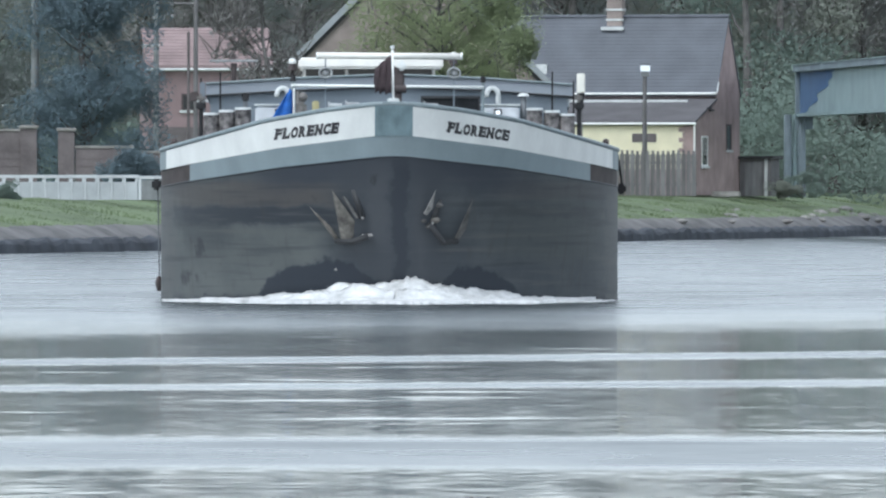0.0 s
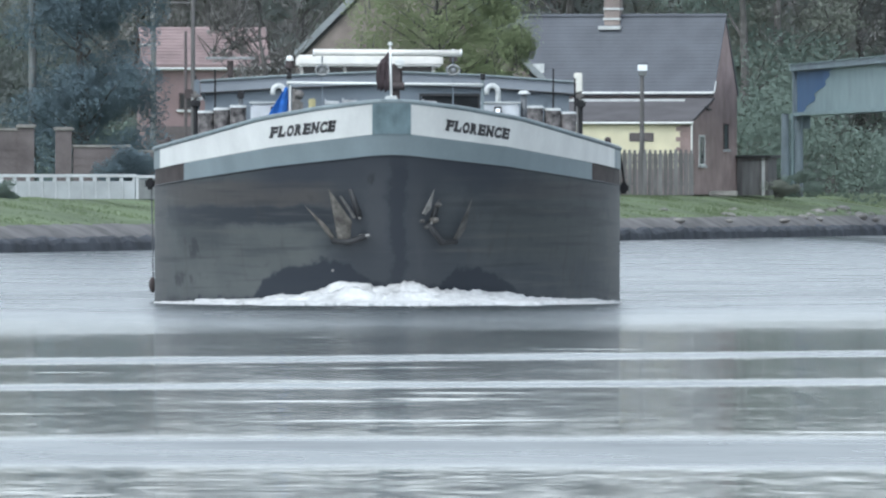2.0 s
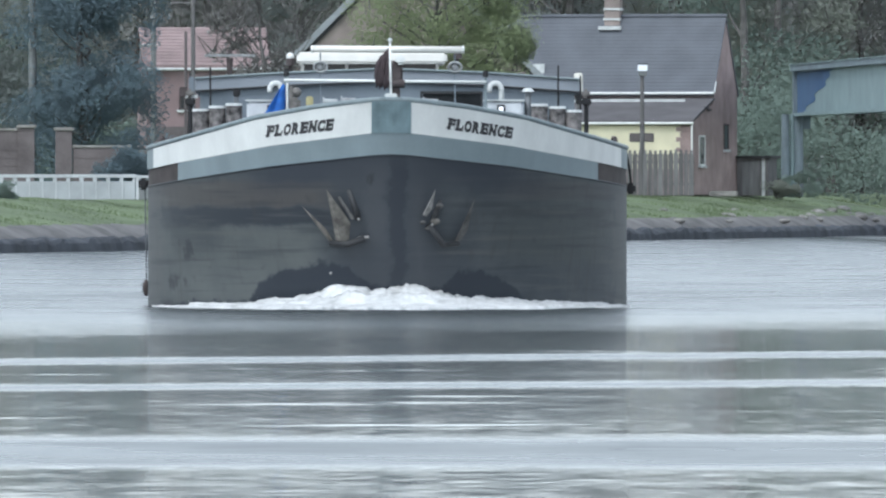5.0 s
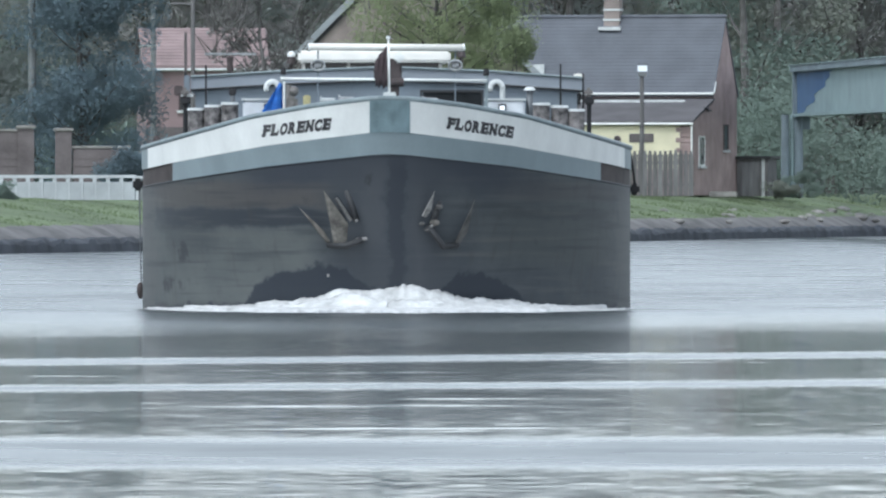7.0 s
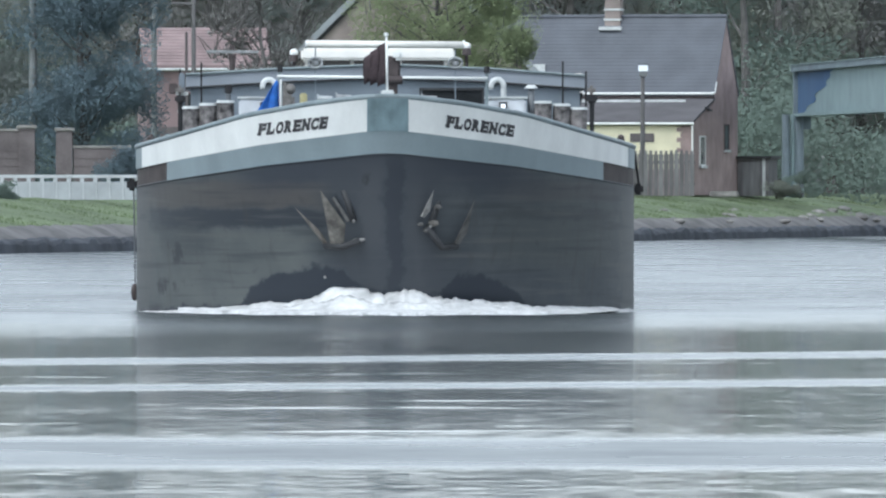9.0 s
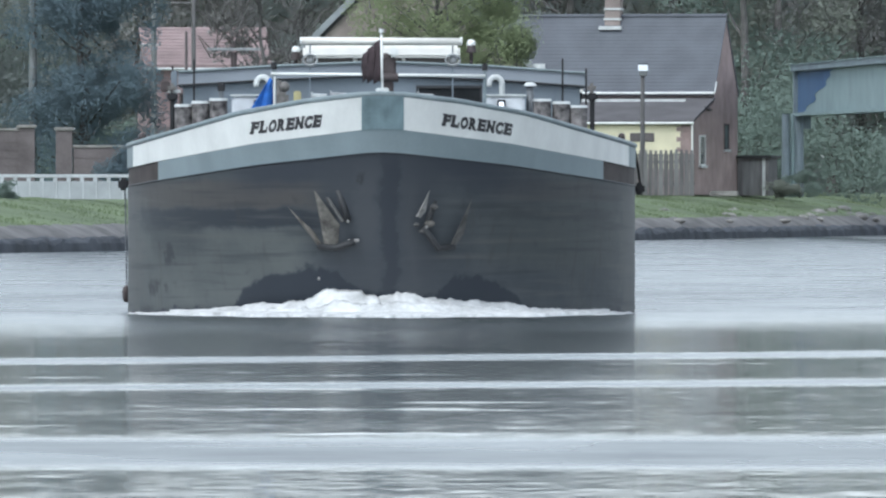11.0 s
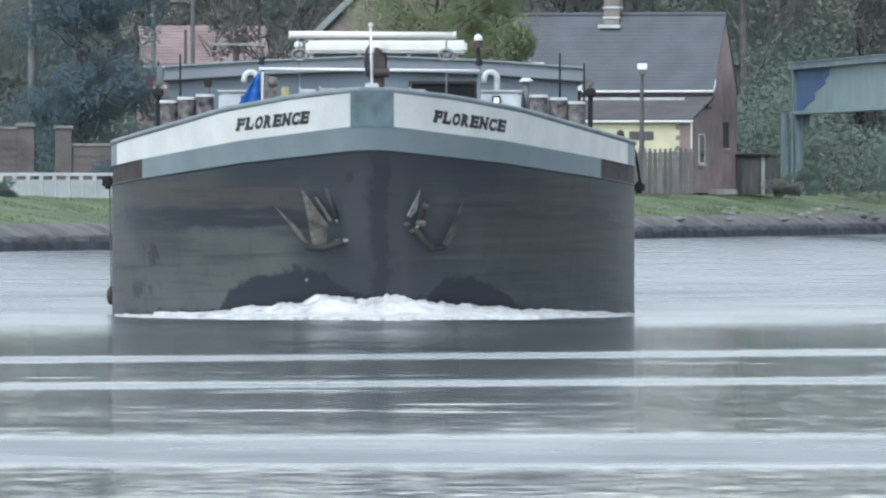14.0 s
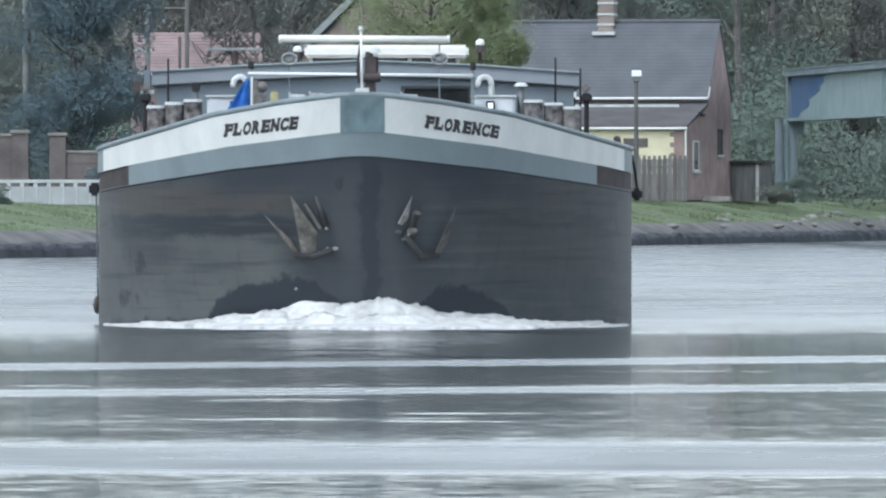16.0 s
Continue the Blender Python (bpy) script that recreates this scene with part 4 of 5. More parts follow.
    lettering("FLORENCE", -2.38, -1.08, lambda X: 3.315 + (X + 2.38) * 0.105, 0.205, g)
    lettering("FLORENCE", 1.1, 2.38, lambda X: 3.465 - (X - 1.1) * 0.14, 0.205, g)
    return g


barge = make_barge()


# flag of three stiff strips at the staff
def make_flag():
    strips = []
    for k in range(3):
        bm = B()
        v = []
        for i in range(4):
            for j in range(6):
                v.append(bm.verts.new((-0.18 * i / 3, 0.02 * math.sin(j * 1.2 + k), -(0.74 - 0.12 * k) * j / 5 - 0.09 * i / 3)))
        for i in range(3):
            for j in range(5):
                bm.faces.new((v[i * 6 + j], v[i * 6 + j + 1], v[i * 6 + j + 7], v[i * 6 + j + 6]))
        ob = part("flag_strip", bm, M_FLAG, barge, "dark maroon flag cloth", smooth=True)
        md = ob.modifiers.new("thickness", "SOLIDIFY")
        md.thickness = 0.008
        strips.append(ob)
    return strips


flag_strips = make_flag()


# ---- bow wave ----
def foam_height(X):
    return lerp(X, (-4.68, -4.0, -3.0, -2.2, -1.5, -0.9, -0.2, 0.5, 1.0, 1.7, 2.6, 3.5, 4.3, 4.68), (0.02, 0.055, 0.11, 0.2, 0.29, 0.46, 0.42, 0.45, 0.37, 0.26, 0.16, 0.1, 0.055, 0.015))


def make_bow_wave():
    g = empty("bow_wave")
    tagged(g, "churning white foam bow wave against the barge's stem", "bow wave")
    rng = random.Random(3)
    crests = []
    x = -4.5
    while x < 4.3:
        w = rng.uniform(1.2, 1.9)
        cx = x + w / 2
        for layer in range(2):
            bm = B()
            n = int(w / 0.03)
            cols = []
            seed = rng.uniform(0, 99)
            for i in range(n + 1):
                t = i / n
                X = max(-4.68, min(4.68, x - 0.25 + t * (w + 0.5)))
                fade = min(1, 5 * t, 5 * (1 - t))
                h = foam_height(X) * (0.65 + 0.35 * fade) * (1.0 if layer == 0 else 0.66)
                h *= 1 + 0.28 * noise.noise((X * 2.4, seed, 1)) + 0.14 * noise.noise((X * 8, seed, 2)) + 0.09 * noise.noise((X * 28, seed, 3))
                d = hull_d(X, 0.2) - 0.12 - layer * (0.9 + 0.6 * foam_height(X))
                prof = ((0.12, 0.0), (0.06, 0.75), (0.0, 1.0), (-0.12, 0.85), (-0.3, 0.5), (-0.55, 0.22), (-1.1, 0.05), (-1.5, -0.4))
                col = []
                for a, b in prof:
                    jit = 0.05 * noise.noise((X * 9, a * 9 + seed, b * 5))
                    col.append(bm.verts.new((X + jit * 0.5 - cx, d + a + jit, max(-0.1, h * b + (jit * 0.7 if b > 0.1 else 0) + 0.0))))
                cols.append(col)
            for c0, c1 in zip(cols, cols[1:]):
                for k in range(len(prof) - 1):
                    bm.faces.new((c0[k], c1[k], c1[k + 1], c0[k + 1]))
            ob = part("foam_crest", bm, M_FOAM, g, smooth=True)
            ob.location = (cx, 0, 0)
            crests.append((ob, cx))
        x += w
    # thin apron of spent foam ahead of the crest
    bm = B()
    cols = []
    for i in range(221):
        X = -3.9 + 8.1 * i / 220
        reach = 0.15 + 7.0 * max(0, 1 - (X / 4.25) ** 2) ** 1.3 * (0.8 + 0.5 * noise.noise((X * 1.6, 7, 0)) + 0.25 * noise.noise((X * 7, 3, 0)))
        base = hull_d(X, 0.1) - 0.3
        cols.append([bm.verts.new((X, base - reach * k / 8, 0.045 + 0.05 * (1 - (k / 8) ** 2) + 0.03 * noise.noise((X * 6, k, 2)) * (1 - k / 8) - (0.1 if k == 8 else 0))) for k in range(9)])
    for c0, c1 in zip(cols, cols[1:]):
        for k in range(8):
            bm.faces.new((c0[k], c1[k], c1[k + 1], c0[k + 1]))
    part("foam_apron", bm, M_FOAM, g, "low spent foam", smooth=True)
    # smooth swell pushed ahead of the bow
    bm = B()
    cols = []
    for i in range(61):
        X = -16 + 32 * i / 60
        bend = 0.02 * X * X
        hgt = 0.03 * math.exp(-(X / 11) ** 2)
        cols.append([bm.verts.new((X, -5.0 + bend + (k - 8) * 0.7, hgt * math.exp(-((k - 8) / 3.4) ** 2) - 0.004 + 0.012 * noise.noise((X * 0.8, k * 0.9, 4)))) for k in range(17)])
    for c0, c1 in zip(cols, cols[1:]):
        for k in range(16):
            bm.faces.new((c0[k], c1[k], c1[k + 1], c0[k + 1]))
    part("swell", bm, M_WATER, g, "smooth swell of water", smooth=True)
    # short steep wavelets thrown off to the sides
    for x0, d0, w in ((-7.0, 1.0, 1.1), (-8.6, 9.0, 1.3), (-6.1, 14.0, 0.8), (6.9, -1.5, 1.5), (8.3, 5.0, 1.0), (7.2, 12.0, 0.7), (6.2, 20.0, 0.9)):
        bm = B()
        cols = []
        for i in range(25):
            X = -w + 2 * w * i / 24
            fade = 1 - (X / w) ** 2
            cols.append([bm.verts.new((X, 0.4 * k + 0.3 * noise.noise((X * 2, d0, 1)) + 0.25 * abs(X), 0.011 * fade * math.exp(-(k / 1.2) ** 2) - 0.003)) for k in range(-3, 4)])
        for c0, c1 in zip(cols, cols[1:]):
            for k in range(6):
                bm.faces.new((c0[k], c1[k], c1[k + 1], c0[k + 1]))
        ob = part("wavelet", bm, M_WATER, g, smooth=True)
        ob.location = (x0, d0, 0)
    return g, crests


bow_wave, foam_crests = make_bow_wave()


# ---- houses, fences, bridge ----
def roof_prism(bm, x0, x1, y0, y1, z0, z1, over=0.2, thick=0.14):
    """Two roof slabs with ridge along x."""
    ym = (y0 + y1) / 2
    k = (z1 - z0) / (ym - y0)
    for s, ye in ((-1, y0 - over), (1, y1 + over)):
        ze = z0 - over * k
        a = [(x0, ye, ze), (x1, ye, ze), (x1, ym, z1), (x0, ym, z1)]
        lo = [bm.verts.new(p) for p in a]
        hi = [bm.verts.new((p[0], p[1], p[2] + thick)) for p in a]
        for f in ((0, 1, 2, 3),):
            bm.faces.new([lo[i] for i in f])
            bm.faces.new([hi[i] for i in f])
        for i in range(4):
            bm.faces.new((lo[i], lo[(i + 1) % 4], hi[(i + 1) % 4], hi[i]))
    return bm


def gable_block(bm, x0, x1, y0, y1, z0, ze, zr):
    ym = (y0 + y1) / 2
    v = [bm.verts.new(p) for p in ((x0, y0, z0), (x1, y0, z0), (x1, y1, z0), (x0, y1, z0), (x0, y0, ze), (x1, y0, ze), (x1, y1, ze), (x0, y1, ze), (x0, ym, zr), (x1, ym, zr))]
    for f in ((0, 1, 5, 4), (2, 3, 7, 6), (1, 2, 6, 9, 5), (3, 0, 4, 8, 7), (4, 5, 9, 8), (6, 7, 8, 9), (0, 3, 2, 1)):
        bm.faces.new([v[i] for i in f])
    return bm


def window(parent, x0, x1, z0, z1, y, axis="y", frame_m=None):
    """A small window proud of a wall: frame, pane and sill."""
    def b(bm, a0, a1, c0, c1, d0, d1):
        if axis == "y":
            box(bm, a0, a1, d0, d1, c0, c1)
        else:
            box(bm, d0, d1, a0, a1, c0, c1)
    s = -1 if axis == "y" else 1
    fr = frame_m or M_WHITE
    bm = B()
    t = 0.07
    for a0, a1, c0, c1 in ((x0, x1, z1 - t, z1), (x0, x1, z0, z0 + t), (x0, x0 + t, z0, z1), (x1 - t, x1, z0, z1)):
        b(bm, a0, a1, c0, c1, min(y, y + s * 0.05), max(y, y + s * 0.05))
    w = part("window", bm, fr, parent)
    bm = B()
    b(bm, x0 + t, x1 - t, z0 + t, z1 - t, min(y, y + s * 0.02), max(y, y + s * 0.02))
    part("pane", bm, M_GLASS, w)
    bm = B()
    b(bm, x0 - 0.08, x1 + 0.08, z0 - 0.1, z0, min(y, y + s * 0.12), max(y, y + s * 0.12))
    part("sill", bm, M_PALE, w)


def slate_house():
    h = empty("house", 12.57, 650, 1.9, -13)
    tagged(h, "brick house with dark slate roof and yellow rendered lean-to", "house")
    bm = B()
    gable_block(bm, -10.2, 0, 0, 5.3, 0, 4.75, 8.15)
    part("wall", bm, M_BRICK, h)
    bm = B()
    roof_prism(bm, -10.4, 0.04, 0, 5.3, 4.82, 8.2, 0.18)
    roof = part("roof", bm, M_SLATE, h, "dark blue-grey slate roof")
    # slate courses, thin proud strips
    for k in range(1, 22):
        t = k / 22
        bm = B()
        y, z = -0.18 + 2.83 * t, 4.59 + 3.61 * t + 0.145
        box(bm, -10.38, 0.02, y - 0.006, y + 0.03, z - 0.015, z + 0.001)
        part("slate_course", bm, M_SLATE, roof)
    bm = B()
    rod(bm, (-10.4, 2.65, 8.34), (0.04, 2.65, 8.34), 0.1)
    part("ridge", bm, M_SLATE, roof)
    bm = B()
    rod(bm, (-10.4, -0.26, 4.72), (0.05, -0.26, 4.72), 0.055)
    part("gutter", bm, M_WHITE, h, "white eaves gutter")
    bm = B()
    tube(bm, [(0.06, -0.15, 4.75), (0.06, 0.25, 5.25)], 0.04, 6)
    part("verge", bm, M_PALE, h)
    # chimney with flashing
    bm = B()
    box(bm, -5.72, -4.98, 2.3, 3.0, 7.6, 9.6, 0.02)
    ch = part("chimney", bm, M_BRICKPALE, h, "pale weathered brick chimney")
    for z in (8.15, 8.62, 9.15):
        bm = B()
        box(bm, -5.76, -4.94, 2.26, 3.04, z, z + 0.09)
        part("band", bm, M_PALE, ch)
    bm = B()
    box(bm, -5.92, -4.86, 1.95, 2.3, 7.7, 7.86)
    part("flashing", bm, M_PALE, ch)
    # roof window
    bm = B()
    box(bm, -8.75, -8.2, 0.55, 0.65, 5.55, 6.1)
    part("skylight", bm, M_PALE, roof, "pale roof window")
    # lean-to in front
    bm = B()
    v = [bm.verts.new(p) for p in ((-10.2, -4.8, 0), (0, -4.8, 0), (0, 0, 0), (-10.2, 0, 0), (-10.2, -4.8, 3.3), (0, -4.8, 3.3), (0, 0, 4.3), (-10.2, 0, 4.3))]
    for f in ((0, 1, 5, 4), (1, 2, 6, 5), (3, 0, 4, 7), (4, 5, 6, 7), (0, 3, 2, 1)):
        bm.faces.new([v[i] for i in f])
    part("lean_to_wall", bm, M_BRICK, h)
    bm = B()
    a = [(-10.3, -5.0, 3.32), (0.05, -5.0, 3.32), (0.05, 0, 4.42), (-10.3, 0, 4.42)]
    lo = [bm.verts.new(p) for p in a]
    hi = [bm.verts.new((p[0], p[1], p[2] + 0.1)) for p in a]
    bm.faces.new(lo)
    bm.faces.new(hi)
    for i in range(4):
        bm.faces.new((lo[i], lo[(i + 1) % 4], hi[(i + 1) % 4], hi[i]))
    part("lean_to_roof", bm, M_TILE, h, "grey-brown tiled lean-to roof")
    bm = B()
    box(bm, -8.9, -1.2, -0.9, -0.7, 4.32, 4.44)
    part("lead_strip", bm, M_PALE, h)
    bm = B()
    box(bm, -10.2, -0.55, -4.86, -4.8, 1.2, 3.2)
    part("render_panel", bm, M_YELLOW, h, "yellow rendered front")
    for k in range(8):
        bm = B()
        w = 0.5 if k % 2 else 0.32
        box(bm, -0.55 - (w - 0.3), 0.0, -4.885, -4.8, 1.25 + k * 0.24, 1.25 + k * 0.24 + 0.21)
        part("quoin", bm, M_BRICK, h)
    bm = B()
    rod(bm, (-10.3, -5.05, 3.3), (0.1, -5.05, 3.3), 0.06)
    part("gutter", bm, M_WHITE, h)
    bm = B()
    rod(bm, (0.02, -5.0, 3.3), (0.02, -5.0, 0), 0.045)
    part("downpipe", bm, M_WHITE, h, "white downpipe")
    bm = B()
    box(bm, -2.95, -1.8, -4.9, -4.86, 2.45, 2.85, 0.02)
    part("slot_window", bm, M_BROWNGREY, h, "dark slot window")
    window(h, -3.4, -2.1, 1.35, 2.75, 0.0, "x")
    window(h, 2.2, 3.2, 2.1, 3.3, 0.0, "x", M_BROWN)
    # small ledges on the gable
    for y, z in ((-1.6, 3.9), (-2.2, 4.0)):
        bm = B()
        box(bm, 0, 0.08, y, y + 0.8, z, z + 0.08)
        part("ledge", bm, M_DARK, h)


slate_house()


def plank_fence():
    f = empty("plank_fence", 7.0, 638, 1.85, -8)
    tagged(f, "weathered grey-brown plank fence before the lean-to", "fence")
    rng = random.Random(2)
    n = 19
    for k in range(n):
        x = k * 0.235
        hgt = 2.02 + 0.06 * rng.random()
        bm = B()
        box(bm, x, x + 0.215, 0, 0.04, 0.02, hgt - 0.12, 0.008)
        box(bm, x + 0.05, x + 0.165, 0, 0.04, hgt - 0.13, hgt + 0.04)
        part("plank", bm, M_PLANK if k % 3 else M_PLANKPALE, f)
    for z in (0.5, 1.5):
        bm = B()
        box(bm, -0.05, n * 0.235, 0.045, 0.1, z, z + 0.1)
        part("rail", bm, M_PLANK, f)


plank_fence()


def shed():
    s = empty("shed", 13.75, 655, 1.85, -13)
    tagged(s, "small grey timber shed beside the house", "shed")
    bm = B()
    box(bm, 0, 1.5, 0, 2, 0, 1.75, 0.01)
    part("wall", bm, M_PLANK, s)
    bm = B()
    box(bm, -0.15, 1.65, -0.2, 2.2, 1.75, 1.88, 0.02)
    part("roof", bm, M_DARK, s)
    bm = B()
    box(bm, 0.25, 1.05, -0.04, 0, 0.02, 1.6, 0.01)
    part("door", bm, M_PLANKPALE, s)
    bm = B()
    box(bm, 1.2, 1.34, -0.05, 0, 0, 1.75)
    part("corner_post", bm, M_PALE, s)
    bm = B()
    box(bm, -0.7, 0.6, -0.25, 0.25, 0, 0.26, 0.04)
    st = part("stone_trough", bm, M_PALE_STONE)
    st.matrix_basis = pose(13.0, 646, 1.82, 0, 0, -10)
    tagged(st, "low pale stone trough on the grass", "trough")


shed()


def street_lamp(name, x, y, z0, z1, r, head, label):
    e = empty(name, x, y, z0)
    tagged(e, label, "street lamp")
    bm = B()
    rod(bm, (0, 0, 0), (0, 0, z1 - z0), r, r * 0.7)
    part("post", bm, M_PLANK, e)
    head(e, z1 - z0)
    return e


def square_head(e, z):
    bm = B()
    box(bm, -0.2, 0.24, -0.2, 0.2, z + 0.12, z + 0.4, 0.015)
    part("lantern", bm, M_LANTERN, e, "bright white square lantern")
    bm = B()
    box(bm, -0.17, 0.22, -0.17, 0.17, z - 0.12, z + 0.1, 0.03)
    part("gear_box", bm, M_CONCRETE, e)
    bm = B()
    box(bm, -0.23, 0.29, -0.23, 0.23, z + 0.42, z + 0.47, 0.01)
    part("cover", bm, M_SLATE, e)


def box_head(e, z):
    bm = B()
    box(bm, -0.18, 0.18, -0.16, 0.16, z + 0.5, z + 1.35, 0.04)
    part("sign_box", bm, M_CREAM, e, "cream painted box")
    bm = B()
    rod(bm, (0, 0, z), (0, 0, z + 0.5), 0.1, 0.17)
    part("bracket", bm, M_BLACK, e)


street_lamp("street_lamp", 9.1, 640, 1.88, 7.45, 0.13, square_head, "grey street lamp with a square white lantern")
tagged(street_lamp("box_post", 5.84, 605, 1.88, 5.85, 0.09, box_head, "post carrying a cream box beside the canal"), category="post")


def mast_pole(name, x, y, z1, r, label, arm=None, m=None):
    e = empty(name, x, y, 1.85)
    tagged(e, label, "pole")
    bm = B()
    rod(bm, (0, 0, 0), (0, 0, z1 - 1.85), r, r * 0.8)
    part("shaft", bm, m or M_CONCRETE, e)
    if arm:
        bm = B()
        rod(bm, (arm[0], 0, arm[2] - 1.85), (arm[1], 0, arm[2] - 1.85), 0.05)
        part("cross_arm", bm, m or M_PALE, e)
    return e


mast_pole("utility_pole", -16.2, 552, 14.5, 0.17, "pale concrete utility pole behind the bank fence")
mast_pole("utility_pole", -11.8, 570, 13.5, 0.12, "slim pale pole with a cross arm", (-0.6, 0.15, 8.05))
mast_pole("utility_pole", -10.1, 565, 13.0, 0.1, "grey lamp mast with an overhead arm", (-0.9, 0.1, 9.7), M_PLANK)
mast_pole("utility_pole", -10.3, 560, 8.5, 0.07, "thin dark post by the brick house", None, M_BROWNGREY)


def white_fence():
    f = empty("white_fence", -20.0, 524, 1.82, 4)
    tagged(f, "low white concrete fence with slotted top on the bank", "fence")
    n = 17
    for k in range(n):
        x = k * 0.5
        bm = B()
        box(bm, x + 0.03, x + 0.47, 0, 0.06, 0.0, 0.68, 0.01)
        part("panel", bm, M_FENCEPANEL, f)
        bm = B()
        box(bm, x + 0.38, x + 0.47, 0.005, 0.05, 0.66, 0.84)
        box(bm, x - 0.03, x + 0.03, -0.03, 0.09, 0, 0.92, 0.01)
        part("post", bm, M_WHITEDULL, f)
    bm = B()
    box(bm, -0.1, n * 0.5, -0.03, 0.09, 0.82, 0.94, 0.01)
    part("top_rail", bm, M_WHITEDULL, f)
    bm = B()
    box(bm, n * 0.5, n * 0.5 + 9, -0.02, 0.05, 0.78, 0.9, 0.01)
    part("top_rail", bm, M_WHITEDULL, f)
    for k in range(6):
        bm = B()
        box(bm, n * 0.5 + k * 1.6, n * 0.5 + 0.1 + k * 1.6, -0.02, 0.06, 0, 0.85)
        part("post", bm, M_WHITEDULL, f)
    bm = B()
    box(bm, n * 0.5 + 0.1, n * 0.5 + 9, 0.0, 0.04, 0.0, 0.74)
    part("panel", bm, M_CONCRETE, f)


white_fence()


def garden_wall():
    w = empty("garden_wall", -19.5, 540, 1.85, 2)
    tagged(w, "weathered red-brick garden wall with piers", "wall")
    spans = ((0.0, 3.5, 2.6), (5.2, 7.4, 1.95), (7.5, 9.6, 1.75), (9.8, 14, 1.5))
    for a, b, hgt in spans:
        bm = B()
        box(bm, a, b, 0, 0.25, 0, hgt, 0.01)
        part("bay", bm, M_BRICKDARK, w)
        bm = B()
        box(bm, a - 0.05, b + 0.05, -0.05, 0.3, hgt, hgt + 0.1, 0.02)
        part("coping", bm, M_PALE_STONE, w)
        # brick courses
        for k in range(int(hgt / 0.3)):
            bm = B()
            box(bm, a + 0.01, b - 0.01, -0.014, 0, 0.05 + 0.3 * k, 0.3 * k + 0.29)
            part("course", bm, M_BRICKDARK, w)
    for x, hgt in ((4.85, 2.6), (3.4, 2.7)):
        bm = B()
        box(bm, x - 0.32, x + 0.32, -0.12, 0.4, 0, hgt, 0.02)
        pr = part("pier", bm, M_BRICKDARK, w)
        bm = B()
        box(bm, x - 0.4, x + 0.4, -0.2, 0.48, hgt, hgt + 0.14, 0.04)
        part("pier_cap", bm, M_PALE_STONE, pr)
    bm = B()
    box(bm, 10.15, 10.35, -0.5, -0.35, 0, 1.5, 0.02)
    ps = part("gate_post", bm, M_PALE, w)


garden_wall()


def red_house():
    h = empty("house", -12.4, 585, 1.9, 5)
    tagged(h, "red-brick house with faded red tiled roof", "house")
    bm = B()
    gable_block(bm, 0, 5.0, 0, 6, 0, 5.4, 6.9)
    part("wall", bm, M_BRICKRED, h)
    bm = B()
    roof_prism(bm, -0.15, 5.2, 0, 6, 5.45, 6.95, 0.2)
    rf = part("roof", bm, M_REDTILE, h, "faded red tile roof")
    for k in range(1, 12):
        t = k / 12
        bm = B()
        box(bm, -0.14, 5.18, -0.2 + 3.2 * t, -0.05 + 3.2 * t, 5.35 + 1.6 * t + 0.12, 5.35 + 1.6 * t + 0.16)
        part("tile_course", bm, M_REDTILE, rf)
    window(h, 1.35, 1.95, 3.6, 4.3, 0.0, "y", M_BROWN)
    window(h, 3.4, 4.4, 2.6, 4.0, 0.0)
    bm = B()
    box(bm, -0.02, 5.02, -0.09, 0, 0, 2.9, 0.01)
    part("plinth", bm, M_BROWNGREY, h, "grey rendered lower wall")
    bm = B()
    rod(bm, (-0.15, -0.28, 5.3), (5.2, -0.28, 5.3), 0.06)
    part("gutter", bm, M_PALE, h)


red_house()


def gable_house():
    h = empty("house", -1.6, 622, 1.9, 0)
    tagged(h, "tall brick gable house with pale verge boards", "house")
    bm = B()
    v = [bm.verts.new(p) for p in ((-6.8, 0, 0), (6.8, 0, 0), (6.8, 0, 4.2), (0, 0, 11.0), (-6.8, 0, 4.2), (-6.8, 9, 0), (6.8, 9, 0), (6.8, 9, 4.2), (0, 9, 11.0), (-6.8, 9, 4.2))]
    for f in ((0, 1, 2, 3, 4), (9, 8, 7, 6, 5), (1, 6, 7, 2), (5, 0, 4, 9), (2, 7, 8, 3), (4, 3, 8, 9)):
        bm.faces.new([v[i] for i in f])
    part("wall", bm, M_BRICKPALE, h)
    for s in (-1, 1):
        bm = B()
        a = [(s * 7.1, 3.9), (0, 11.0), (0, 11.38), (s * 7.1, 4.28)]
        f0 = [bm.verts.new((x, -0.25, z)) for x, z in a]
        f1 = [bm.verts.new((x, 9.2, z)) for x, z in a]
        bm.faces.new(f0)
        bm.faces.new(f1)
        for i in range(4):
            bm.faces.new((f0[i], f0[(i + 1) % 4], f1[(i + 1) % 4], f1[i]))
        rf = part("roof_slope", bm, M_PALEROOF, h, "pale grey roof edge")
        bm = B()
        a = [(s * 7.05, 3.72), (0, 10.8), (0, 11.0), (s * 7.05, 3.9)]
        f0 = [bm.verts.new((x, -0.12, z)) for x, z in a]
        f1 = [bm.verts.new((x, -0.02, z)) for x, z in a]
        bm.faces.new(f0)
        bm.faces.new(f1)
        for i in range(4):
            bm.faces.new((f0[i], f0[(i + 1) % 4], f1[(i + 1) % 4], f1[i]))
        part("barge_board", bm, M_DARK, rf)


gable_house()


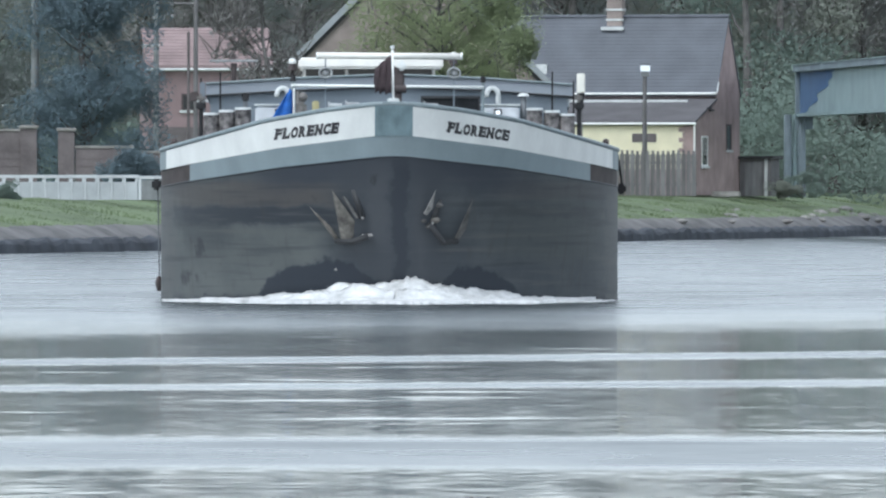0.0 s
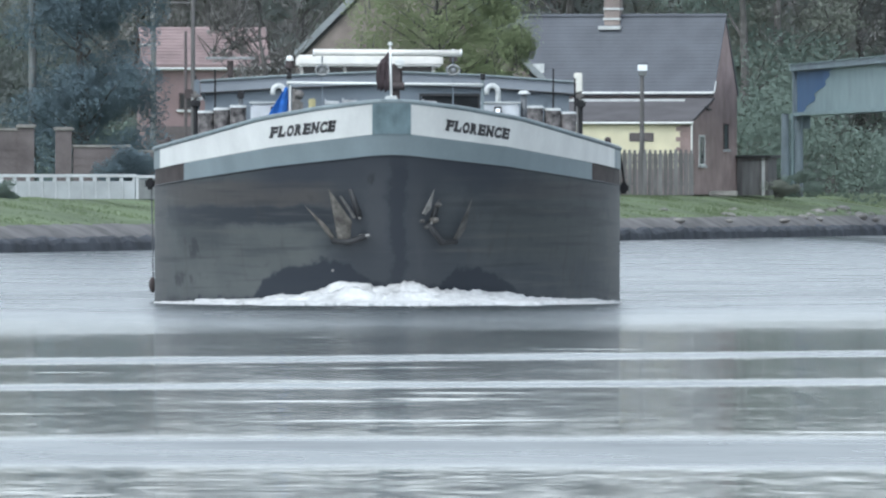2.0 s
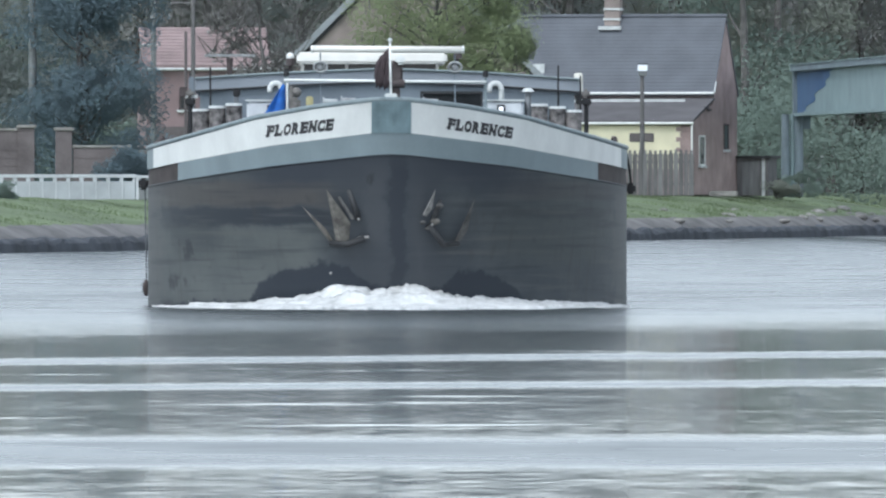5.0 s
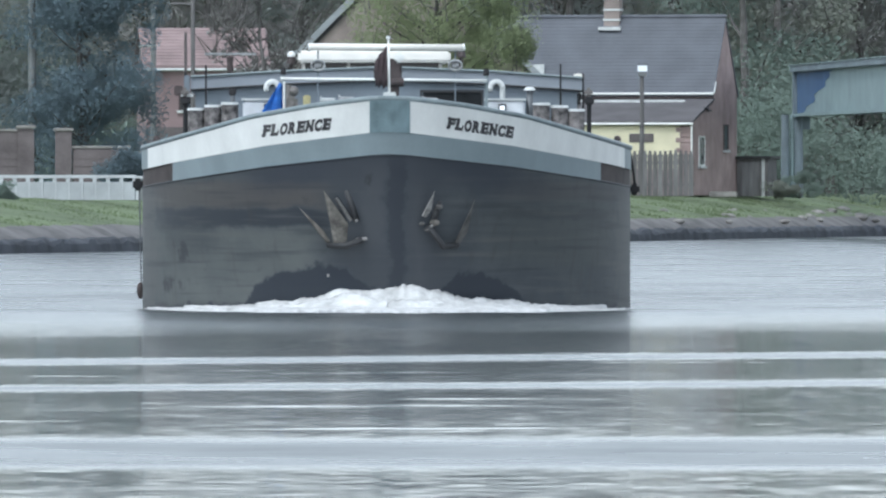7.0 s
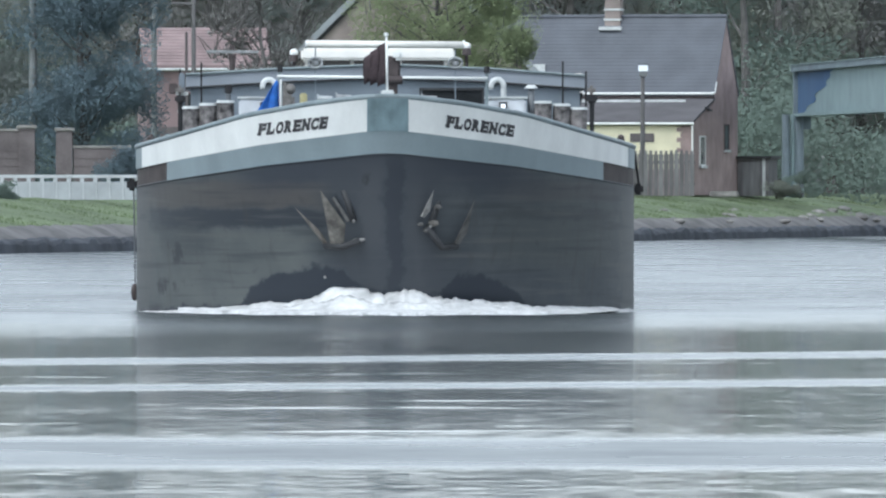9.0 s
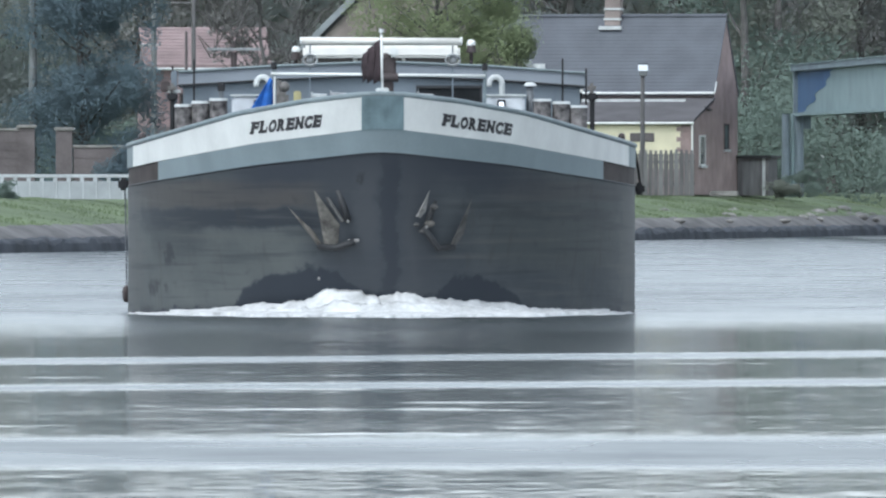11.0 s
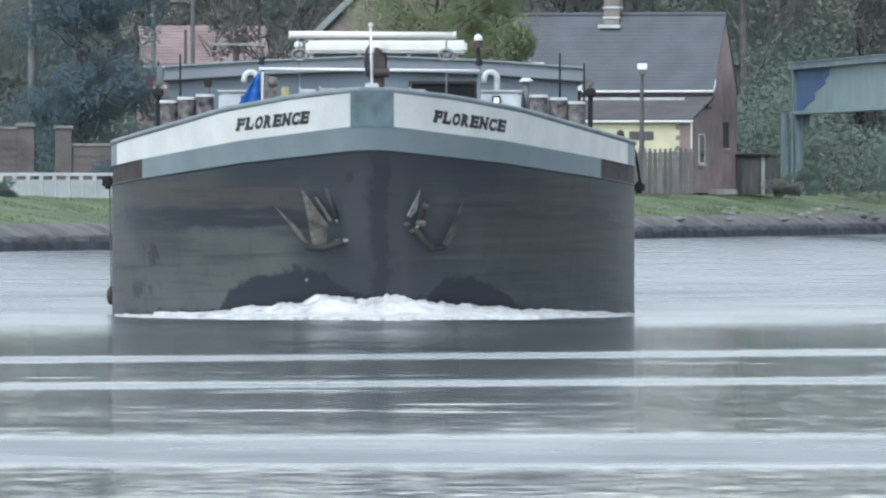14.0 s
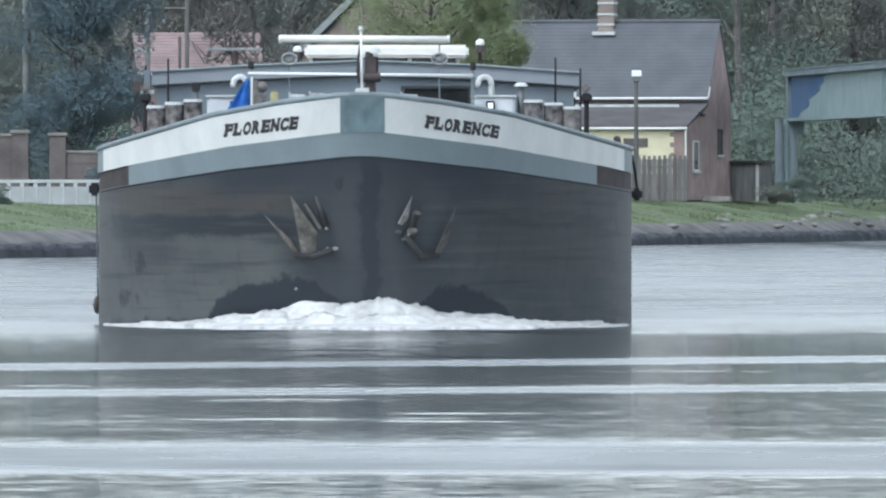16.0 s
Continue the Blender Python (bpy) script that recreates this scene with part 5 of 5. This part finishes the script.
def girder_bridge():
    e = empty("bridge", 16.75, 660, 0, 0)
    e.matrix_basis = pose(17.0, 660, 0, 0, 0, -86.2)
    tagged(e, "blue-green steel girder bridge over the canal", "bridge")
    bm = B()
    box(bm, 0, 75, -0.3, 0.3, 5.75, 7.7, 0.02)
    gd = part("girder", bm, M_TEAL, e, "faded blue-green girder web")
    bm = B()
    box(bm, -0.4, 75, -0.6, 0.6, 7.7, 8.0, 0.02)
    part("top_flange", bm, M_SLATEBLUE, gd)
    bm = B()
    box(bm, -0.6, 75, -0.66, 0.66, 8.0, 8.04)
    part("hand_strip", bm, M_TEAL, gd)
    bm = B()
    box(bm, -0.1, 75, -0.5, 0.5, 5.6, 5.75)
    part("bottom_flange", bm, M_TEAL, gd)
    for k in range(4):
        bm = B()
        box(bm, 45 + k * 9, 45.12 + k * 9, -0.45, -0.3, 5.75, 7.7)
        part("stiffener", bm, M_TEAL, gd)
    # the part newly painted in strong blue, with a ragged edge
    bm = B()
    v = []
    zs = [5.76 + 0.12 * i for i in range(17)]
    left = [bm.verts.new((0.02, 0.32, z)) for z in zs]
    right = [bm.verts.new((0.02 + 3.5 + (z - 5.76) * 8.0 + 3.0 * noise.noise((z * 3.1, 2, 9)), 0.32, z)) for z in zs]
    for i in range(16):
        bm.faces.new((left[i], right[i], right[i + 1], left[i + 1]))
    for vv in bm.verts:
        vv.co.y = -0.32
    part("blue_paint", bm, M_BLUEPAINT, gd, "patch of strong blue paint")
    bm = B()
    box(bm, -0.3, 0.3, -0.5, 0.3, 5.0, 7.9)
    part("end_post", bm, M_SLATEBLUE, e)
    for x, y, r, m in ((0.4, -0.9, 0.2, M_SLATEBLUE), (0.2, -0.55, 0.12, M_TEAL), (0.3, -0.25, 0.2, M_SLATEBLUE)):
        bm = B()
        rod(bm, (x, y, 1.8), (x, y, 6.4 if r > 0.2 else 5.7), r * 1.05, r * 0.9)
        part("pier", bm, m, e)
    for x in (72,):
        bm = B()
        box(bm, x, x + 1.5, -1.5, 1.5, -1, 5.6, 0.2)
        part("pier", bm, M_CONCRETE, e)


girder_bridge()


# ---- trees ----
def leaf_cloud(name, centres, count, size, seed, material, parent):
    """Many small leaves gathered in uneven clumps."""
    rng = random.Random(seed)
    verts, faces = [], []
    weights = [c[3] * c[4] * c[5] for c in centres]
    for c in rng.choices(centres, weights, k=count):
        while True:
            p = Vector((rng.uniform(-1, 1), rng.uniform(-1, 1), rng.uniform(-1, 1)))
            if 0.25 < p.length < 1:
                break
        q = Vector((c[0] + p.x * c[3], c[1] + p.y * c[4], c[2] + p.z * c[5]))
        if noise.noise(q * 0.9 + Vector((seed, 0, 0))) < -0.22:
            continue
        s = size * rng.uniform(0.6, 1.4)
        a = Vector((rng.gauss(0, 1), rng.gauss(0, 1), rng.gauss(0, 0.7))).normalized()
        b = a.cross(Vector((rng.gauss(0, 1), rng.gauss(0, 1), rng.gauss(0, 1)))).normalized()
        k = len(verts)
        verts += [tuple(q - a * s), tuple(q + b * s * 0.5), tuple(q + a * s), tuple(q - b * s * 0.5)]
        faces.append((k, k + 1, k + 2, k + 3))
    me = bpy.data.meshes.new(name)
    me.from_pydata(verts, [], faces)
    me.materials.append(material)
    ob = new(name, me)
    ob.parent = parent
    return ob


def limb(bm, a, b, r0, r1, rng, bends=3):
    pts = [Vector(a).lerp(Vector(b), k / bends) + Vector((rng.gauss(0, 0.12), rng.gauss(0, 0.12), 0)) * (0 < k < bends) for k in range(bends + 1)]
    for k in range(bends):
        t0, t1 = k / bends, (k + 1) / bends
        rod(bm, pts[k], pts[k + 1], r0 + (r1 - r0) * t0, r0 + (r1 - r0) * t1, 7)


def make_tree(x, y, height, spread, seed, leaf_m, leaves, size, label, z0=1.85, low=0.35, bark=None, clumps=26, cone=0.0, twigs=0):
    rng = random.Random(seed)
    t = empty("tree", x, y, z0)
    tagged(t, label, "tree")
    bm = B()
    limb(bm, (0, 0, 0), (rng.gauss(0, 0.3), rng.gauss(0, 0.3), height * 0.85), 0.02 * height, 0.004 * height, rng, 5)
    part("trunk", bm, bark or M_BARK, t)
    bm = B()
    centres = []
    for k in range(clumps):
        f = rng.uniform(low, 1.0)
        prof = math.sin(math.pi * min(1, 0.18 + 0.82 * (f - low) / (1 - low))) ** 0.6 if not cone else (1 - (f - low) / (1 - low)) * cone + (1 - cone) * 0.6
        a, r = rng.uniform(0, 6.28), spread * prof * rng.uniform(0.35, 0.95)
        c = Vector((r * math.cos(a), r * math.sin(a), f * height))
        s = spread * rng.uniform(0.22, 0.4)
        centres.append((c.x, c.y, c.z, s * 1.15, s * 1.15, s * 0.8))
        if k % 2 == 0:
            limb(bm, (0, 0, max(0.15 * height, c.z - 0.5 * r - 0.5)), c, 0.006 * height, 0.0015 * height, rng, 3)
    for k in range(twigs):
        c = rng.choice(centres)
        p = Vector(c[:3]) + Vector((rng.gauss(0, c[3] * 0.5), rng.gauss(0, c[3] * 0.5), rng.gauss(0, c[5] * 0.3)))
        rod(bm, p, p + Vector((rng.gauss(0, 0.5), rng.gauss(0, 0.3), rng.uniform(0.4, 1.4))), 0.035, 0.01, 4)
    tagged(part("branchwork", bm, bark or M_BARK, t), kind="stuff")
    tagged(leaf_cloud("crown", centres, leaves, size, seed, leaf_m, t), kind="stuff")
    return t


make_tree(-14.0, 551, 11.5, 4.1, 11, M_LEAFDARK, 130000, 0.055, "dense dark blue-green evergreen tree behind the wall", low=0.12, clumps=60, cone=0.5)
make_tree(-18.4, 562, 12.0, 3.2, 12, M_LEAFGREY, 40000, 0.07, "grey-green tree behind the brick wall", low=0.15, clumps=40)
make_tree(-0.2, 610, 11.8, 4.0, 13, M_LEAFSPRING, 90000, 0.055, "broad tree in fresh yellow-green spring leaf", low=0.35, clumps=110, twigs=60)
make_tree(2.3, 612, 8.4, 1.7, 19, M_LEAFSPRING, 20000, 0.055, "slender tree in fresh green spring leaf", low=0.4, clumps=20, twigs=20)
make_tree(-7.6, 576, 9.6, 1.9, 15, M_LEAFBROWN, 2600, 0.1, "bare twiggy tree before the red house", low=0.45, clumps=24, twigs=260)
make_tree(-6.6, 640, 13.5, 2.2, 14, M_LEAFGREY, 9000, 0.1, "dark twiggy tree behind the gable house", low=0.4, clumps=26, twigs=120)

# the wood behind: four kinds of tree, repeated
kinds = [
    make_tree(-12, 705, 17, 5.5, 21, M_LEAFBROWN, 26000, 0.105, "bare brown-grey tree in early bud in the wood", low=0.2, clumps=36, twigs=260),
    make_tree(-4, 712, 18, 5.0, 22, M_LEAFOLIVE, 26000, 0.105, "olive-green budding tree in the wood", low=0.15, clumps=36, twigs=120),
    make_tree(6, 708, 19, 5.5, 23, M_LEAFGREY, 26000, 0.105, "grey-green tree in the wood", low=0.12, clumps=40, twigs=120),
    make_tree(15, 700, 17, 5.2, 24, M_LEAFGREEN, 26000, 0.105, "deep green tree in the wood", low=0.1, clumps=40, twigs=60),
]
rng = random.Random(31)
for t in kinds:
    tagged(t, group="wood behind the houses")
for k in range(24):
    src = kinds[(k * 7 + k // 5) % 4] if k % 3 else kinds[rng.choice((1, 2, 3))]
    x = -25 + (k % 12) * 4.6 + rng.uniform(-1, 1)
    y = 722 + (k // 12) * 26 + rng.uniform(-8, 8)
    copy_thing(src, pose(x, y, 1.8, 0, 0, rng.uniform(0, 360)))


def thicket():
    """Undergrowth and far crowns that close the view under and behind the wood."""
    rng = random.Random(5)
    cs = []
    for k in range(160):
        x = rng.uniform(-32, 36)
        cs.append((x, rng.uniform(778, 800), rng.uniform(1.5, 19), rng.uniform(2, 3.4), 2.5, rng.uniform(1.6, 2.6)))
    ob = leaf_cloud("thicket", cs, 90000, 0.22, 5, M_LEAFGREY, None)
    tagged(ob, "grey-green far woodland closing the view", "woodland", kind="stuff")
    cs = [(rng.uniform(-36, 40), rng.uniform(812, 830), rng.uniform(1.5, 18), rng.uniform(2.4, 4), 3, rng.uniform(2, 3)) for k in range(220)]
    ob = leaf_cloud("thicket", cs, 90000, 0.4, 27, M_LEAFOLIVE, None)
    tagged(ob, "olive woodland rising behind the grey-green trees", "woodland", kind="stuff")
    cs = []
    for k in range(70):
        x = rng.uniform(14.2, 30)
        cs.append((x, rng.uniform(672, 692), rng.uniform(1.8, 6), rng.uniform(1.0, 1.9), 1.4, rng.uniform(0.8, 1.5)))
    for k in range(40):
        x = rng.uniform(-26, 14)
        cs.append((x, rng.uniform(676, 696), rng.uniform(1.8, 5), rng.uniform(1.0, 1.9), 1.4, rng.uniform(0.8, 1.5)))
    ob = leaf_cloud("undergrowth", cs, 90000, 0.085, 6, M_LEAFGREEN, None)
    tagged(ob, "dense dark green undergrowth below the wood", "bushes", kind="stuff")


thicket()


def bush(x, y, z, r, seed, m, label):
    rng = random.Random(seed)
    e = empty("bush", x, y, z)
    tagged(e, label, "bush")
    bm = B()
    for k in range(5):
        limb(bm, (0, 0, 0), (rng.gauss(0, r * 0.5), rng.gauss(0, r * 0.3), r * 0.9), 0.03, 0.01, rng, 2)
    part("stem", bm, M_BARK, e)
    cs = [(rng.gauss(0, r * 0.5), rng.gauss(0, r * 0.4), r * rng.uniform(0.2, 0.9), r * 0.45, r * 0.45, r * 0.35) for k in range(12)]
    leaf_cloud("foliage", cs, int(5000 * r * r + 2000), 0.05, seed, m, e)


bush(-16.6, 518, 1.6, 0.9, 41, M_LEAFGREEN, "low green bush on the bank by the white fence")
bush(-11.7, 535, 1.8, 1.7, 44, M_LEAFDARK, "dark evergreen bush over the garden wall")
bush(16.6, 652, 1.75, 1.1, 42, M_LEAFGREEN, "green bush at the foot of the bridge")
bush(15.4, 648, 1.75, 0.7, 43, M_LEAFOLIVE, "small olive bush by the shed")


# ---- what moves ----
def motions():
    walk(barge, BARGE_ROWS)
    walk(bow_wave, BARGE_ROWS)
    walk(water, [(t, pose(0, -0.6 * t, 0)) for t in (0, 8, 16)])
    for ob, cx, y0, speed in ripples:
        walk(ob, [(t, pose(cx, y0 - speed * t, 0)) for t in (0, 4, 8, 12, 16)])
    rng = random.Random(9)
    for ob, cx in foam_crests:
        y, z = ob.location.y, ob.location.z
        rows = []
        for k in range(54):
            t = min(16.0, k * 0.3)
            dz = rng.uniform(-0.05, 0.05) * (0.3 + 2 * foam_height(cx))
            rows.append((t, pose(cx + rng.uniform(-0.07, 0.07), y + rng.uniform(-0.1, 0.1), z + dz, 0, rng.uniform(-2, 2), 0)))
        rows.append((16.2, rows[-1][1]))
        walk(ob, rows[:54] if rows[53][0] >= 16.0 else rows)
    swing = [(0, 50), (1, 42), (2, 35), (3.5, 28), (5, 38), (6.5, 30), (7, 34), (8, 45), (9, 62), (10, 40), (11, 48), (12, 42), (12.5, 6), (13, 20), (13.5, 44), (14, 10), (14.5, 4), (15.2, 18), (16, 8)]
    for k, ob in enumerate(flag_strips):
        rows = []
        for i, (t, a) in enumerate(swing):
            x, y = -0.02, -0.7
            for j in range(k + 1):
                turn = a - 90 + (5 if (i + j) % 2 else -5) * j
                if j < k:
                    x -= 0.155 * math.cos(radians(turn))
                    y -= 0.155 * math.sin(radians(turn))
            rows.append((t, pose(x, y, 5.03 - 0.1 * k, 0, 0, turn)))
        walk(ob, rows)


motions()
